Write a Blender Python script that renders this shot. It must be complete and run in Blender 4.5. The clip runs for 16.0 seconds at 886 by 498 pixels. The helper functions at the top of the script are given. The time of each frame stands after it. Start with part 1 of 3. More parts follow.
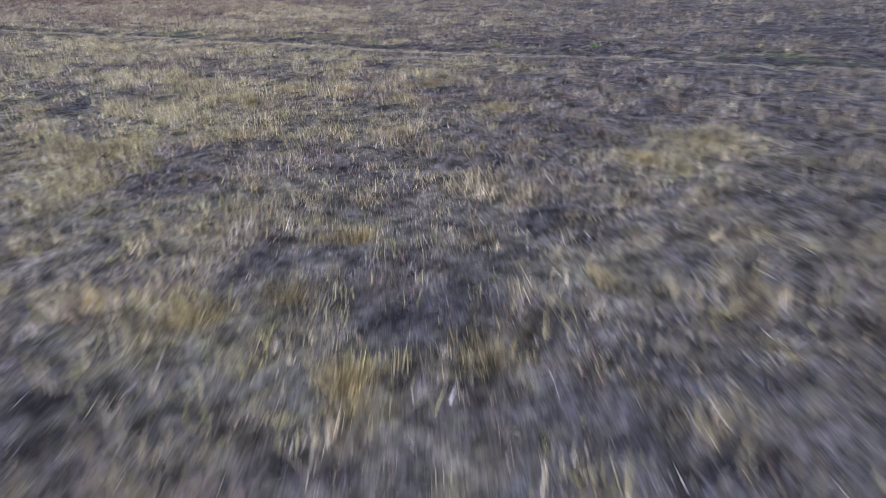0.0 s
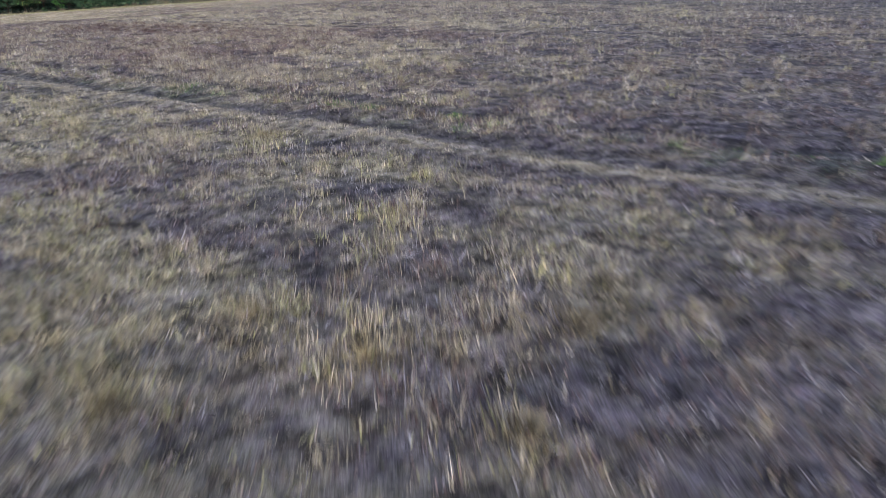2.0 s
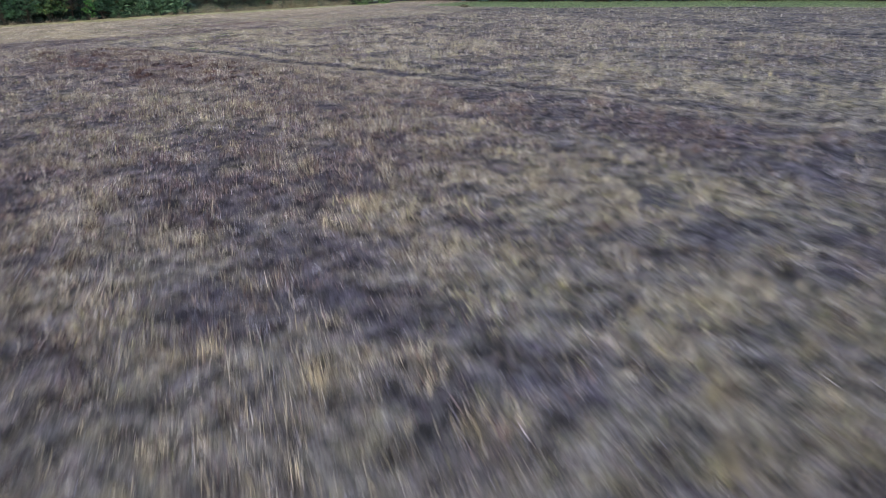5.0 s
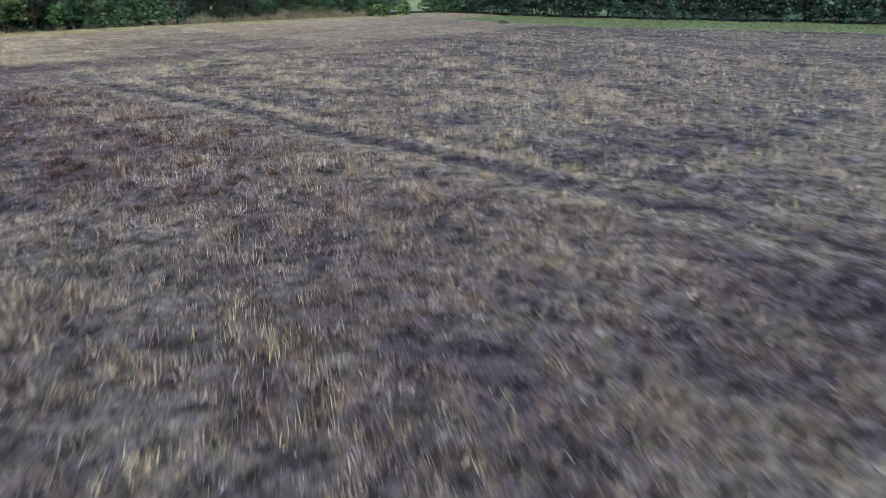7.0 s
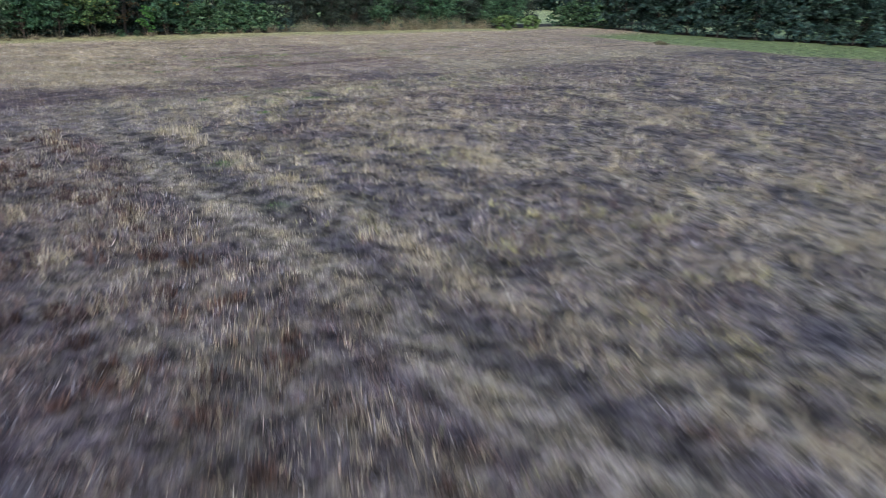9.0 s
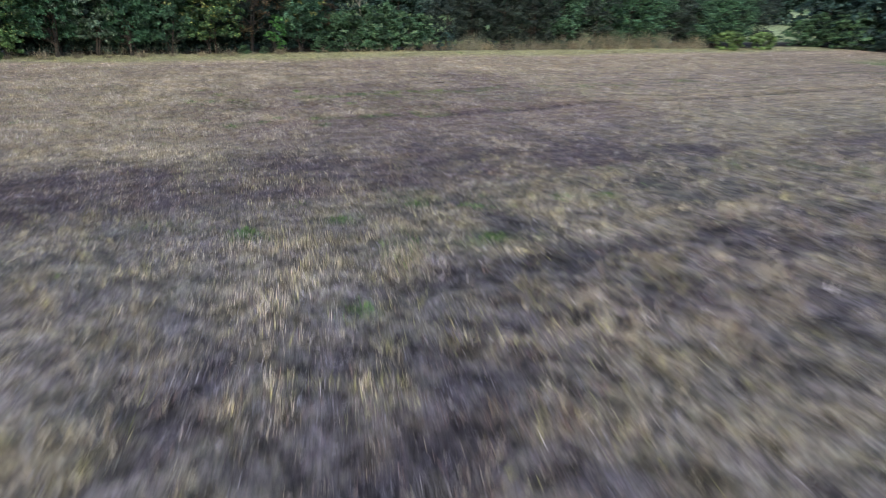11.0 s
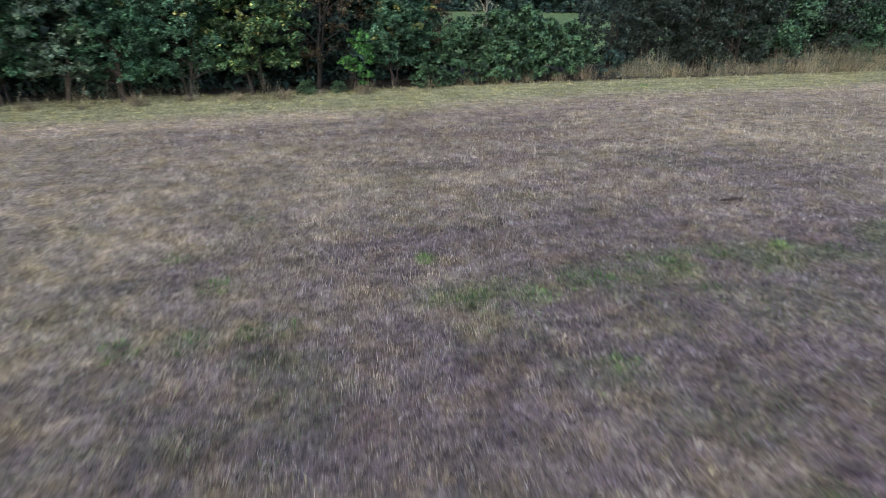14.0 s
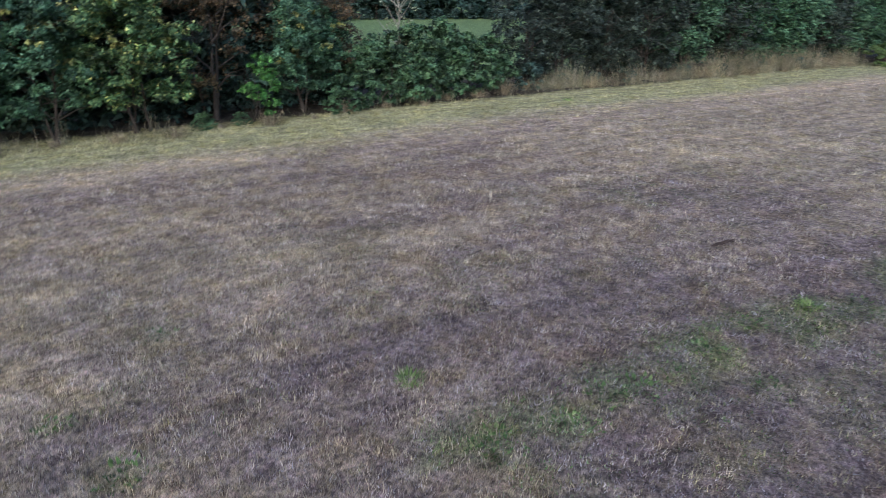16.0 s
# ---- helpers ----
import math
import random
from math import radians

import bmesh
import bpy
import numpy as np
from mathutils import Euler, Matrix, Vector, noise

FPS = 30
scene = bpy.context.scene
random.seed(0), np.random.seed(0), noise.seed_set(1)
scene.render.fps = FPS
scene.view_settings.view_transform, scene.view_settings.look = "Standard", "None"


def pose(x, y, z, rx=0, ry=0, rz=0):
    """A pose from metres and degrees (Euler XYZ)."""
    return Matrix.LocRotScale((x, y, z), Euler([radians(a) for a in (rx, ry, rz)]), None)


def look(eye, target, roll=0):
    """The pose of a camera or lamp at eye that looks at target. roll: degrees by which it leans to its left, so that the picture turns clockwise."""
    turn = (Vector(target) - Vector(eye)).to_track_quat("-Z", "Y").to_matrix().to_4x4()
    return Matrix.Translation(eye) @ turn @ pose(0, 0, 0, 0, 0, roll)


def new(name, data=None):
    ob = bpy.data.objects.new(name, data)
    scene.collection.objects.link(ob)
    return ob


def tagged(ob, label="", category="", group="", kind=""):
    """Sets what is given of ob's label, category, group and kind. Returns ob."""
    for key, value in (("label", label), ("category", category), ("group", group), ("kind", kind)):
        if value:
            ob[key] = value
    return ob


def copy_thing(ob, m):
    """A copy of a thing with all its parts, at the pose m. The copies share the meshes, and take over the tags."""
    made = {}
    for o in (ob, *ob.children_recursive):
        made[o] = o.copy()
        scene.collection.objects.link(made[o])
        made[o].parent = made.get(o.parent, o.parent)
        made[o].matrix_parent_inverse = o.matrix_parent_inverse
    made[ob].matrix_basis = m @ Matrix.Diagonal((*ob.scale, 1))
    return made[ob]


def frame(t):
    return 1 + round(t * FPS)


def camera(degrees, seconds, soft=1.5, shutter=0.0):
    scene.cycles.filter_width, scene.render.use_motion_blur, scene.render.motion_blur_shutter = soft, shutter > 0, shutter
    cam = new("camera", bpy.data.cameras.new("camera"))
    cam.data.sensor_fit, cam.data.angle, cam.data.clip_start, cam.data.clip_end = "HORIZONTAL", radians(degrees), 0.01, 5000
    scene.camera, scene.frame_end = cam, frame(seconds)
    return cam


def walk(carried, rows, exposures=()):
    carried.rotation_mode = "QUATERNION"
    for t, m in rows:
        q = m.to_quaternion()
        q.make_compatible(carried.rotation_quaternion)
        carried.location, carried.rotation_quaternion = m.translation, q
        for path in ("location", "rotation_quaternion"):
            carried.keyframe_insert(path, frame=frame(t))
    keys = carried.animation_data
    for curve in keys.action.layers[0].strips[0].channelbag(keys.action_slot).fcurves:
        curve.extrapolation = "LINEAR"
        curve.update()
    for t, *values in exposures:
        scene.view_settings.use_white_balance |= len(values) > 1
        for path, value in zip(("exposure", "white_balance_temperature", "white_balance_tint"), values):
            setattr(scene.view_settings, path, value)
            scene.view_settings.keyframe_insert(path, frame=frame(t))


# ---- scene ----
PATH = [
    (0, (4.199, -40.457, 2.988), (4.592, -38.713, 2.092), -1.4),
    (0.5, (4.818, -37.766, 2.999), (5.126, -36.02, 2.073), -1.4),
    (1, (5.182, -34.928, 3.067), (5.428, -33.17, 2.146), -1.5),
    (1.5, (5.442, -32.625, 3.158), (5.629, -30.846, 2.264), -1.6),
    (2, (5.643, -30.369, 3.304), (5.77, -28.564, 2.452), -1.9),
    (2.5, (5.521, -27.25, 3.318), (5.626, -25.438, 2.478), -1.8),
    (3, (5.253, -23.514, 3.344), (5.29, -21.696, 2.511), -1.6),
    (3.5, (4.913, -20.574, 3.444), (4.879, -18.758, 2.606), -1.7),
    (4, (4.339, -16.882, 3.418), (4.294, -15.079, 2.555), -1.7),
    (4.2, (4.13, -15.776, 3.471), (4.078, -13.969, 2.614), -1.7),
    (6.3, (-0.989, -1.488, 4.351), (-1.012, 0.33, 3.518), -0.1),
    (6.5, (-1.358, -0.251, 4.31), (-1.378, 1.568, 3.48), 0.0),
    (7, (-2.231, 2.716, 4.279), (-2.259, 4.538, 3.456), 0.2),
    (7.5, (-2.969, 5.113, 4.263), (-3.033, 6.938, 3.448), 0.6),
    (8, (-3.977, 8.112, 4.261), (-4.099, 9.935, 3.449), 1.2),
    (8.5, (-4.964, 11.279, 4.24), (-5.177, 13.096, 3.433), 1.6),
    (9, (-6.167, 14.794, 4.23), (-6.48, 16.598, 3.424), 1.7),
    (9.2, (-6.656, 16.088, 4.242), (-7.008, 17.884, 3.436), 1.8),
    (11.3, (-13.735, 30.854, 3.866), (-14.557, 32.495, 3.073), 0.8),
    (11.5, (-14.483, 31.984, 3.914), (-15.35, 33.598, 3.112), 0.0),
    (12, (-16.608, 34.677, 3.905), (-17.556, 36.245, 3.104), -0.2),
    (12.5, (-18.822, 36.999, 3.869), (-19.808, 38.543, 3.067), -0.1),
    (13, (-20.965, 39.268, 3.901), (-21.988, 40.784, 3.091), -0.1),
    (13.5, (-22.72, 40.84, 3.98), (-23.719, 42.371, 3.168), 0.4),
    (14, (-24.303, 42.338, 3.988), (-25.231, 43.913, 3.178), 1.0),
    (14.5, (-25.445, 43.276, 3.898), (-26.289, 44.906, 3.103), 1.8),
    (15, (-26.106, 44.062, 3.756), (-26.9, 45.725, 2.981), 1.6),
    (15.5, (-26.357, 44.198, 3.914), (-27.095, 45.883, 3.128), 1.3),
    (16, (-26.426, 44.138, 4.31), (-27.072, 45.857, 3.516), 0.1),
]
cam = camera(74.0, 16.0, soft=0.8, shutter=0.7)
walk(cam, [(t, look(eye, target, roll)) for t, eye, target, roll in PATH], exposures=((0, 0.95, 6120, 19), (4.2, 0.95, 6120, 19), (7.5, 0.97, 6120, 15), (11.5, 1.03, 6350, 16), (13.5, 0.99, 6200, 16), (16, 0.95, 5950, 18)))

# ---- sky and light: a bright, even sky with a low veiled sun ----
SUN_ELEVATION, SUN_HEADING = radians(30), radians(174)
w = bpy.data.worlds.new("low_sun_sky")
scene.world = w
w.use_nodes = True
sky = w.node_tree.nodes.new("ShaderNodeTexSky")
sky.sky_type, sky.sun_disc = "NISHITA", False
sky.sun_elevation, sky.sun_rotation = SUN_ELEVATION, SUN_HEADING
sky.air_density, sky.dust_density, sky.ozone_density = 1.0, 1.0, 1.0
w.node_tree.links.new(sky.outputs[0], w.node_tree.nodes["Background"].inputs[0])
w.node_tree.nodes["Background"].inputs[1].default_value = 0.115
sun = new("sun", bpy.data.lights.new("sun", "SUN"))
sun.data.energy, sun.data.angle, sun.data.color = 0.7, radians(35), (1.0, 0.95, 0.88)
towards = Vector((math.sin(SUN_HEADING) * math.cos(SUN_ELEVATION), math.cos(SUN_HEADING) * math.cos(SUN_ELEVATION), math.sin(SUN_ELEVATION)))
sun.matrix_world = look(towards * 60, (0, 0, 0))

rng = np.random.default_rng(7)


# ---- materials ----
def nodes_of(name):
    m = bpy.data.materials.new(name)
    m.use_nodes = True
    t = m.node_tree
    return m, t, t.nodes["Principled BSDF"]


def ramp_of(t, stops):
    r = t.nodes.new("ShaderNodeValToRGB")
    while len(r.color_ramp.elements) < len(stops):
        r.color_ramp.elements.new(0.5)
    for el, (at, col) in zip(r.color_ramp.elements, stops):
        el.position, el.color = at, (*col, 1)
    return r


def noise_of(t, scale, detail=3, rough=0.55):
    geo = t.nodes.new("ShaderNodeNewGeometry")
    n = t.nodes.new("ShaderNodeTexNoise")
    n.inputs["Scale"].default_value, n.inputs["Detail"].default_value, n.inputs["Roughness"].default_value = scale, detail, rough
    t.links.new(geo.outputs["Position"], n.inputs["Vector"])
    return n.outputs["Fac"]


def times(t, a, fac, low, high, amount=None):
    """Colour a, scaled from low to high as fac rises through its middle range."""
    mr = t.nodes.new("ShaderNodeMapRange")
    for k, v in zip(("From Min", "From Max", "To Min", "To Max"), (0.37, 0.63, low, high)):
        mr.inputs[k].default_value = v
    t.links.new(fac, mr.inputs["Value"])
    mix = t.nodes.new("ShaderNodeVectorMath")
    mix.operation = "SCALE"
    t.links.new(a, mix.inputs[0])
    scale = mr.outputs[0]
    if amount is not None:
        part_of = t.nodes.new("ShaderNodeMix")
        part_of.inputs["A"].default_value = 1.0
        t.links.new(amount, part_of.inputs["Factor"])
        t.links.new(scale, part_of.inputs["B"])
        scale = part_of.outputs["Result"]
    t.links.new(scale, mix.inputs["Scale"])
    return mix.outputs[0]


def tinted(t, a, fac, stops):
    """Colour a, multiplied by the tint that fac picks."""
    tint = ramp_of(t, stops)
    t.links.new(fac, tint.inputs[0])
    mix = t.nodes.new("ShaderNodeVectorMath")
    mix.operation = "MULTIPLY"
    t.links.new(a, mix.inputs[0])
    t.links.new(tint.outputs[0], mix.inputs[1])
    return mix.outputs[0]


def blade_material(name, stops, patch=0.5, rough=0.75, low=0.75, high=1.25, clump=4.0, gloss=0.25):
    """Stalks and leaves: a tint of its own for each, and slow drifts across the field."""
    m, t, b = nodes_of(name)
    geo = t.nodes.new("ShaderNodeNewGeometry")
    r = ramp_of(t, stops)
    t.links.new(geo.outputs["Random Per Island"], r.inputs[0])
    c = times(t, r.outputs[0], noise_of(t, patch, 3), low, high)
    c = times(t, c, noise_of(t, clump, 3, 0.65), 0.5, 1.5)
    c = tinted(t, c, noise_of(t, 1.6, 3, 0.6), [(0.38, (0.96, 0.97, 1.05)), (0.5, (1.0, 1.0, 1.0)), (0.62, (1.05, 1.02, 0.91))])
    t.links.new(c, b.inputs["Base Color"])
    b.inputs["Roughness"].default_value = rough
    b.inputs["Specular IOR Level"].default_value = gloss
    return m


def bark_material(name, col):
    m, t, b = nodes_of(name)
    r = ramp_of(t, [(0.3, [c * 0.55 for c in col]), (0.7, col)])
    t.links.new(noise_of(t, 9, 5), r.inputs[0])
    t.links.new(times(t, r.outputs[0], noise_of(t, 1.3), 0.75, 1.2), b.inputs["Base Color"])
    b.inputs["Roughness"].default_value = 0.9
    bump = t.nodes.new("ShaderNodeBump")
    bump.inputs["Strength"].default_value, bump.inputs["Distance"].default_value = 0.6, 0.03
    t.links.new(noise_of(t, 25, 4), bump.inputs["Height"])
    t.links.new(bump.outputs[0], b.inputs["Normal"])
    return m


def fibres_of(t):
    """Short crossing fibres, like chaff and flattened grass lying about."""
    geo = t.nodes.new("ShaderNodeNewGeometry")
    both = []
    for turn, sx, sy in ((0.5, 75, 11), (2.0, 70, 12)):
        mp = t.nodes.new("ShaderNodeMapping")
        mp.inputs["Rotation"].default_value = (0, 0, turn)
        mp.inputs["Scale"].default_value = (sx, sy, 1)
        t.links.new(geo.outputs["Position"], mp.inputs["Vector"])
        n = t.nodes.new("ShaderNodeTexNoise")
        n.inputs["Scale"].default_value, n.inputs["Detail"].default_value = 1.0, 2
        n.inputs["Distortion"].default_value = 0.8
        t.links.new(mp.outputs[0], n.inputs["Vector"])
        both.append(n.outputs["Fac"])
    most = t.nodes.new("ShaderNodeMath")
    most.operation = "MAXIMUM"
    for k in (0, 1):
        t.links.new(both[k], most.inputs[k])
    return most.outputs[0]


def ground_material():
    m, t, b = nodes_of("field_ground")
    cover = t.nodes.new("ShaderNodeAttribute")
    cover.attribute_name = "cover"
    c = times(t, cover.outputs["Color"], noise_of(t, 2.6, 4, 0.6), 0.36, 1.62, cover.outputs["Alpha"])
    c = times(t, c, noise_of(t, 13, 4, 0.65), 0.5, 1.5)
    c = times(t, c, noise_of(t, 60, 3, 0.6), 0.7, 1.3)
    c = times(t, c, fibres_of(t), 0.6, 1.5)
    # combed rows of stubble along the hedge, where the field was turned
    geo = t.nodes.new("ShaderNodeNewGeometry")
    turned = t.nodes.new("ShaderNodeMapping")
    turned.vector_type = "TEXTURE"
    turned.inputs["Rotation"].default_value = (0, 0, 0.876)
    turned.inputs["Scale"].default_value = (2.4, 0.42, 1)
    t.links.new(geo.outputs["Position"], turned.inputs["Vector"])
    rows = t.nodes.new("ShaderNodeTexNoise")
    rows.inputs["Scale"].default_value, rows.inputs["Detail"].default_value, rows.inputs["Roughness"].default_value = 1.0, 5, 0.65
    t.links.new(turned.outputs[0], rows.inputs["Vector"])
    calm = t.nodes.new("ShaderNodeMath")
    calm.operation = "SUBTRACT"
    calm.inputs[0].default_value = 1.3
    t.links.new(cover.outputs["Alpha"], calm.inputs[1])
    c = times(t, c, rows.outputs["Fac"], 0.72, 1.28, calm.outputs[0])
    # purple-brown, straw-yellow and bluish patches, a hand and a stride wide
    c = tinted(t, c, noise_of(t, 7, 4, 0.7), [(0.36, (0.98, 0.9, 0.97)), (0.5, (1.0, 1.0, 1.0)), (0.64, (1.05, 1.04, 0.86))])
    c = tinted(t, c, noise_of(t, 1.6, 3, 0.6), [(0.38, (0.98, 0.97, 1.03)), (0.5, (1.0, 1.0, 1.0)), (0.62, (1.06, 1.02, 0.9))])
    t.links.new(c, b.inputs["Base Color"])
    b.inputs["Roughness"].default_value = 0.95
    b.inputs["Specular IOR Level"].default_value = 0.15
    bump = t.nodes.new("ShaderNodeBump")
    bump.inputs["Strength"].default_value, bump.inputs["Distance"].default_value = 0.9, 0.05
    t.links.new(noise_of(t, 18, 5, 0.65), bump.inputs["Height"])
    t.links.new(bump.outputs[0], b.inputs["Normal"])
    return m


GROUND = ground_material()
STRAW = blade_material("straw_stalk", [(0, (0.22, 0.19, 0.135)), (0.35, (0.42, 0.36, 0.24)), (0.75, (0.56, 0.48, 0.335)), (1, (0.70, 0.64, 0.53))])
LITTER = blade_material("grey_litter", [(0, (0.09, 0.078, 0.078)), (0.4, (0.215, 0.194, 0.195)), (0.8, (0.37, 0.335, 0.325)), (1, (0.66, 0.60, 0.56))])
WEED = blade_material("withered_weed", [(0, (0.07, 0.046, 0.048)), (0.5, (0.178, 0.120, 0.104)), (0.85, (0.30, 0.222, 0.185)), (1, (0.50, 0.42, 0.36))])
GREEN = blade_material("green_weed", [(0, (0.06, 0.11, 0.04)), (0.6, (0.125, 0.205, 0.065)), (1, (0.26, 0.32, 0.14))])
VERGE = blade_material("verge_grass", [(0, (0.19, 0.195, 0.078)), (0.5, (0.41, 0.385, 0.185)), (1, (0.62, 0.56, 0.33))])
TALL = blade_material("tall_dry_grass", [(0, (0.09, 0.115, 0.06)), (0.45, (0.22, 0.22, 0.135)), (0.7, (0.33, 0.29, 0.19)), (1, (0.50, 0.45, 0.32))], patch=0.8)
BARK = bark_material("hedge_bark", (0.085, 0.068, 0.052))
PALE_BARK = bark_material("pale_bark", (0.5, 0.47, 0.36))
GRASSY_SOIL = bark_material("overgrown_soil", (0.12, 0.115, 0.06))
SOIL = bark_material("bare_soil", (0.11, 0.075, 0.06))


# ---- the plan of the field: slow noise, distance from the hedge, tramlines ----
def lattice(x, y, seed):
    xi, yi = np.floor(x).astype(np.int64), np.floor(y).astype(np.int64)
    fx, fy = x - xi, y - yi
    fx, fy = fx * fx * (3 - 2 * fx), fy * fy * (3 - 2 * fy)

    xi, yi, root = xi.astype(np.uint32), yi.astype(np.uint32), np.uint32(seed * 974634777 & 0xFFFFFFFF)

    def corner(a, b):
        h = a * np.uint32(374761393) + b * np.uint32(668265263) + root
        h = (h ^ (h >> np.uint32(13))) * np.uint32(1274126177)
        return ((h ^ (h >> np.uint32(16))) & np.uint32(0xFFFF)) / np.float32(65535)

    one = np.uint32(1)
    top = corner(xi, yi) * (1 - fx) + corner(xi + one, yi) * fx
    low = corner(xi, yi + one) * (1 - fx) + corner(xi + one, yi + one) * fx
    return top * (1 - fy) + low * fy


def cloud(x, y, size, seed, octaves=3):
    total, weight = 0, 0
    for k in range(octaves):
        total = total + lattice(x / size * 2**k + 17.3 * k, y / size * 2**k - 9.1 * k, seed + k) / 2**k
        weight += 1 / 2**k
    return total / weight


def step(a, b, v):
    s = np.clip((v - a) / (b - a), 0, 1)
    return s * s * (3 - 2 * s)


def band(v, centre, half, soft=0.4):
    return 1 - step(half, half + soft, np.abs(v - centre))


def from_hedge(x, y):
    return 0.77 * (x + 43.4) - 0.64 * (y - 57.1)


def from_far_hedge(x, y):
    foot = np.interp(x, (-60, -5, 0, 6, 15, 30, 43, 55, 80, 300), (142, 105, 101, 96, 89, 85, 80, 73, 57, -80))
    return 0.87 * (foot - y)


def across(x, y):
    return 0.615 * x + 0.79 * y


def along(x, y):
    return 0.79 * x - 0.615 * y


TRAMLINES = [(-9.5, 0.85), (-7.4, 0.75), (12.85, 0.4), (14.55, 0.45), (41.7, 0.7)]


def ruts(x, y):
    """1 in a wheel rut, 0 away from it."""
    n, d = across(x, y), from_hedge(x, y)
    n = n + (cloud(x, y, 9, 31, 2) - 0.5) * 0.5
    inner = step(30, 33, d)
    r = 0
    for at, deep in TRAMLINES:
        r = np.maximum(r, deep * band(n, at, 0.26 if at < 0 else 0.2, 0.25) * inner)
    dd = d + (cloud(x, y, 11, 47, 2) - 0.5) * 0.25
    for at, deep, lo, hi in ((31.4, 0.4, 14, 34), (33.2, 0.35, 14, 34), (22.1, 1.5, 23, 70), (14.85, 0.4, 19, 30), (34.7, 0.7, 16, 30)):
        n = across(x, y)
        r = np.maximum(r, deep * band(dd, at, 0.15, 0.28) * step(lo, lo + 3, n) * (1 - step(hi - 6, hi, n)))
    return r


def rise(x, y):
    inside = 1 - step(90, 200, np.hypot(x + 10, y - 30))
    z = (cloud(x, y, 6.0, 3, 2) - 0.5) * 0.16 + (cloud(x, y, 0.9, 5, 2) - 0.5) * (0.08 + 0.10 * step(26, 30, from_hedge(x, y)))
    return (z - 0.10 * ruts(x, y)) * inside


def cover_of(x, y):
    """How much of each cover grows at a place: straw, litter, weed, green, verge, soil."""
    line, e, n, u = from_hedge(x, y), from_far_hedge(x, y), across(x, y), along(x, y)
    d = line + (cloud(x, y, 4, 61) - 0.5) * 1.6
    # the headland ends in a dark weedy belt that runs slightly askew to the hedge
    upper = np.clip(25 + 0.21 * (n - 13), 24.5, 29.3)
    lower = 30.3 + 0.13 * (np.clip(n, 10, 40) - 14)
    field = step(1.8, 5.4, d) * np.maximum(step(15, 17, e), 1 - step(8, 16, d))
    tuft = cloud(u / 1.8, n, 1.3, 71)
    patch = cloud(u / 2.2, n, 5.5, 81)
    straw = 0.10 + 0.9 * step(0.50, 0.72, 0.55 * tuft + 0.45 * patch)
    weed = 0.10 + 0.28 * step(0.45, 0.6, cloud(x, y, 4.5, 91))
    # withered reddish weeds thrive between the tramlines, on the hedge's side
    w1 = band(n, 3.2, 8.2, 2.5) * (1 - step(-4, 8, u + (patch - 0.5) * 16))
    w1 = np.maximum(w1, 0.95 * band(n, 3.5, 6.8, 1.2) * (1 - step(-20, -10, u)))
    weed, straw = weed + 0.7 * w1, straw * (1 - 0.45 * w1)
    dark = (1 - step(-11, -9, n)) * step(17, 25, u)
    weed, straw = weed + 0.2 * dark, straw * (1 - 0.25 * dark)
    cool = band(n, 1, 11, 3) * step(3, 12, u)
    weed, straw = weed + 0.3 * cool, straw * (1 - 0.45 * cool)
    # straw strip beside the first tramline, tan tufts before it
    straw = straw + 0.8 * band(n, -5.2, 1.6, 1.2) * (1 - step(4, 14, u)) * step(0.35, 0.6, tuft)
    tan = (1 - step(-12.5, -10.5, n)) * (1 - step(18, 27, u)) * step(0.36, 0.58, tuft)
    straw = straw + 0.75 * tan
    straw = straw + 0.4 * step(16, 20, n) * step(-46, -36, u) * step(0.42, 0.62, tuft)
    clump = step(0.5, 0.62, cloud(u / 1.5, n, 0.8, 181, 2))
    straw = straw + (0.55 + 0.9 * (1 - step(14, 24, u)) * (1 - w1)) * clump * step(0.4, 0.6, patch)
    straw = straw * (1 - 0.45 * cool)
    # pale crushed straw beside the wheel ruts
    crushed = 0
    for at, much in ((-10.05, 1.0), (12.2, 0.5), (14.05, 0.35)):
        crushed = crushed + much * band(n + (cloud(x, y, 9, 31, 2) - 0.5) * 0.5, at, 0.28, 0.35) * step(31, 34, d)
    straw = straw + 0.35 * band(n, 9.9, 0.8, 0.6) * (1 - step(-14, -10, u)) * step(32, 35, d)
    straw, weed = straw + 3.8 * crushed, weed * (1 - 0.7 * crushed)
    # headland strips along the hedge
    straw = straw + 0.8 * step(0.52, 0.64, cloud(u / 1.4, n, 0.75, 141, 2))
    head = 1 - step(upper - 0.9, upper + 0.9, d)
    pale = head * (0.68 - 0.3 * step(13, 15, d) * step(17, 22, n) * (1 - step(26, 31, n)) + step(21.8, 22.8, d) * (0.45 - 0.6 * step(17, 21, n)) + 0.25 * (1 - step(13, 22, d)) + 1.0 * band(d, 3.8, 1.6, 1.0) + 0.35 * band(d, 6.2, 0.6, 0.6) + 0.95 * band(d, 11, 1.7, 1.6))
    pale = pale + 0.55 * head * band(d, 12, 8, 2.5) * (1 - step(16, 25, n)) * 2.0
    row = step(0.34, 0.66, cloud(n / 5, d, 1.3, 151, 2))
    pale = pale + head * 2.8 * step(16, 18, n) * band(line, 21.4, 0.15, 0.3) * step(0.3, 0.6, cloud(n, d, 2.0, 155, 2))
    straw = straw * (1 - 0.75 * head) + pale * (0.25 + 1.6 * row * (0.6 + 0.4 * tuft))
    pink = head * step(15.5, 19, n) * (1 - step(29, 35, n)) * step(8, 11, d)
    straw = straw * (1 - 0.25 * pink)
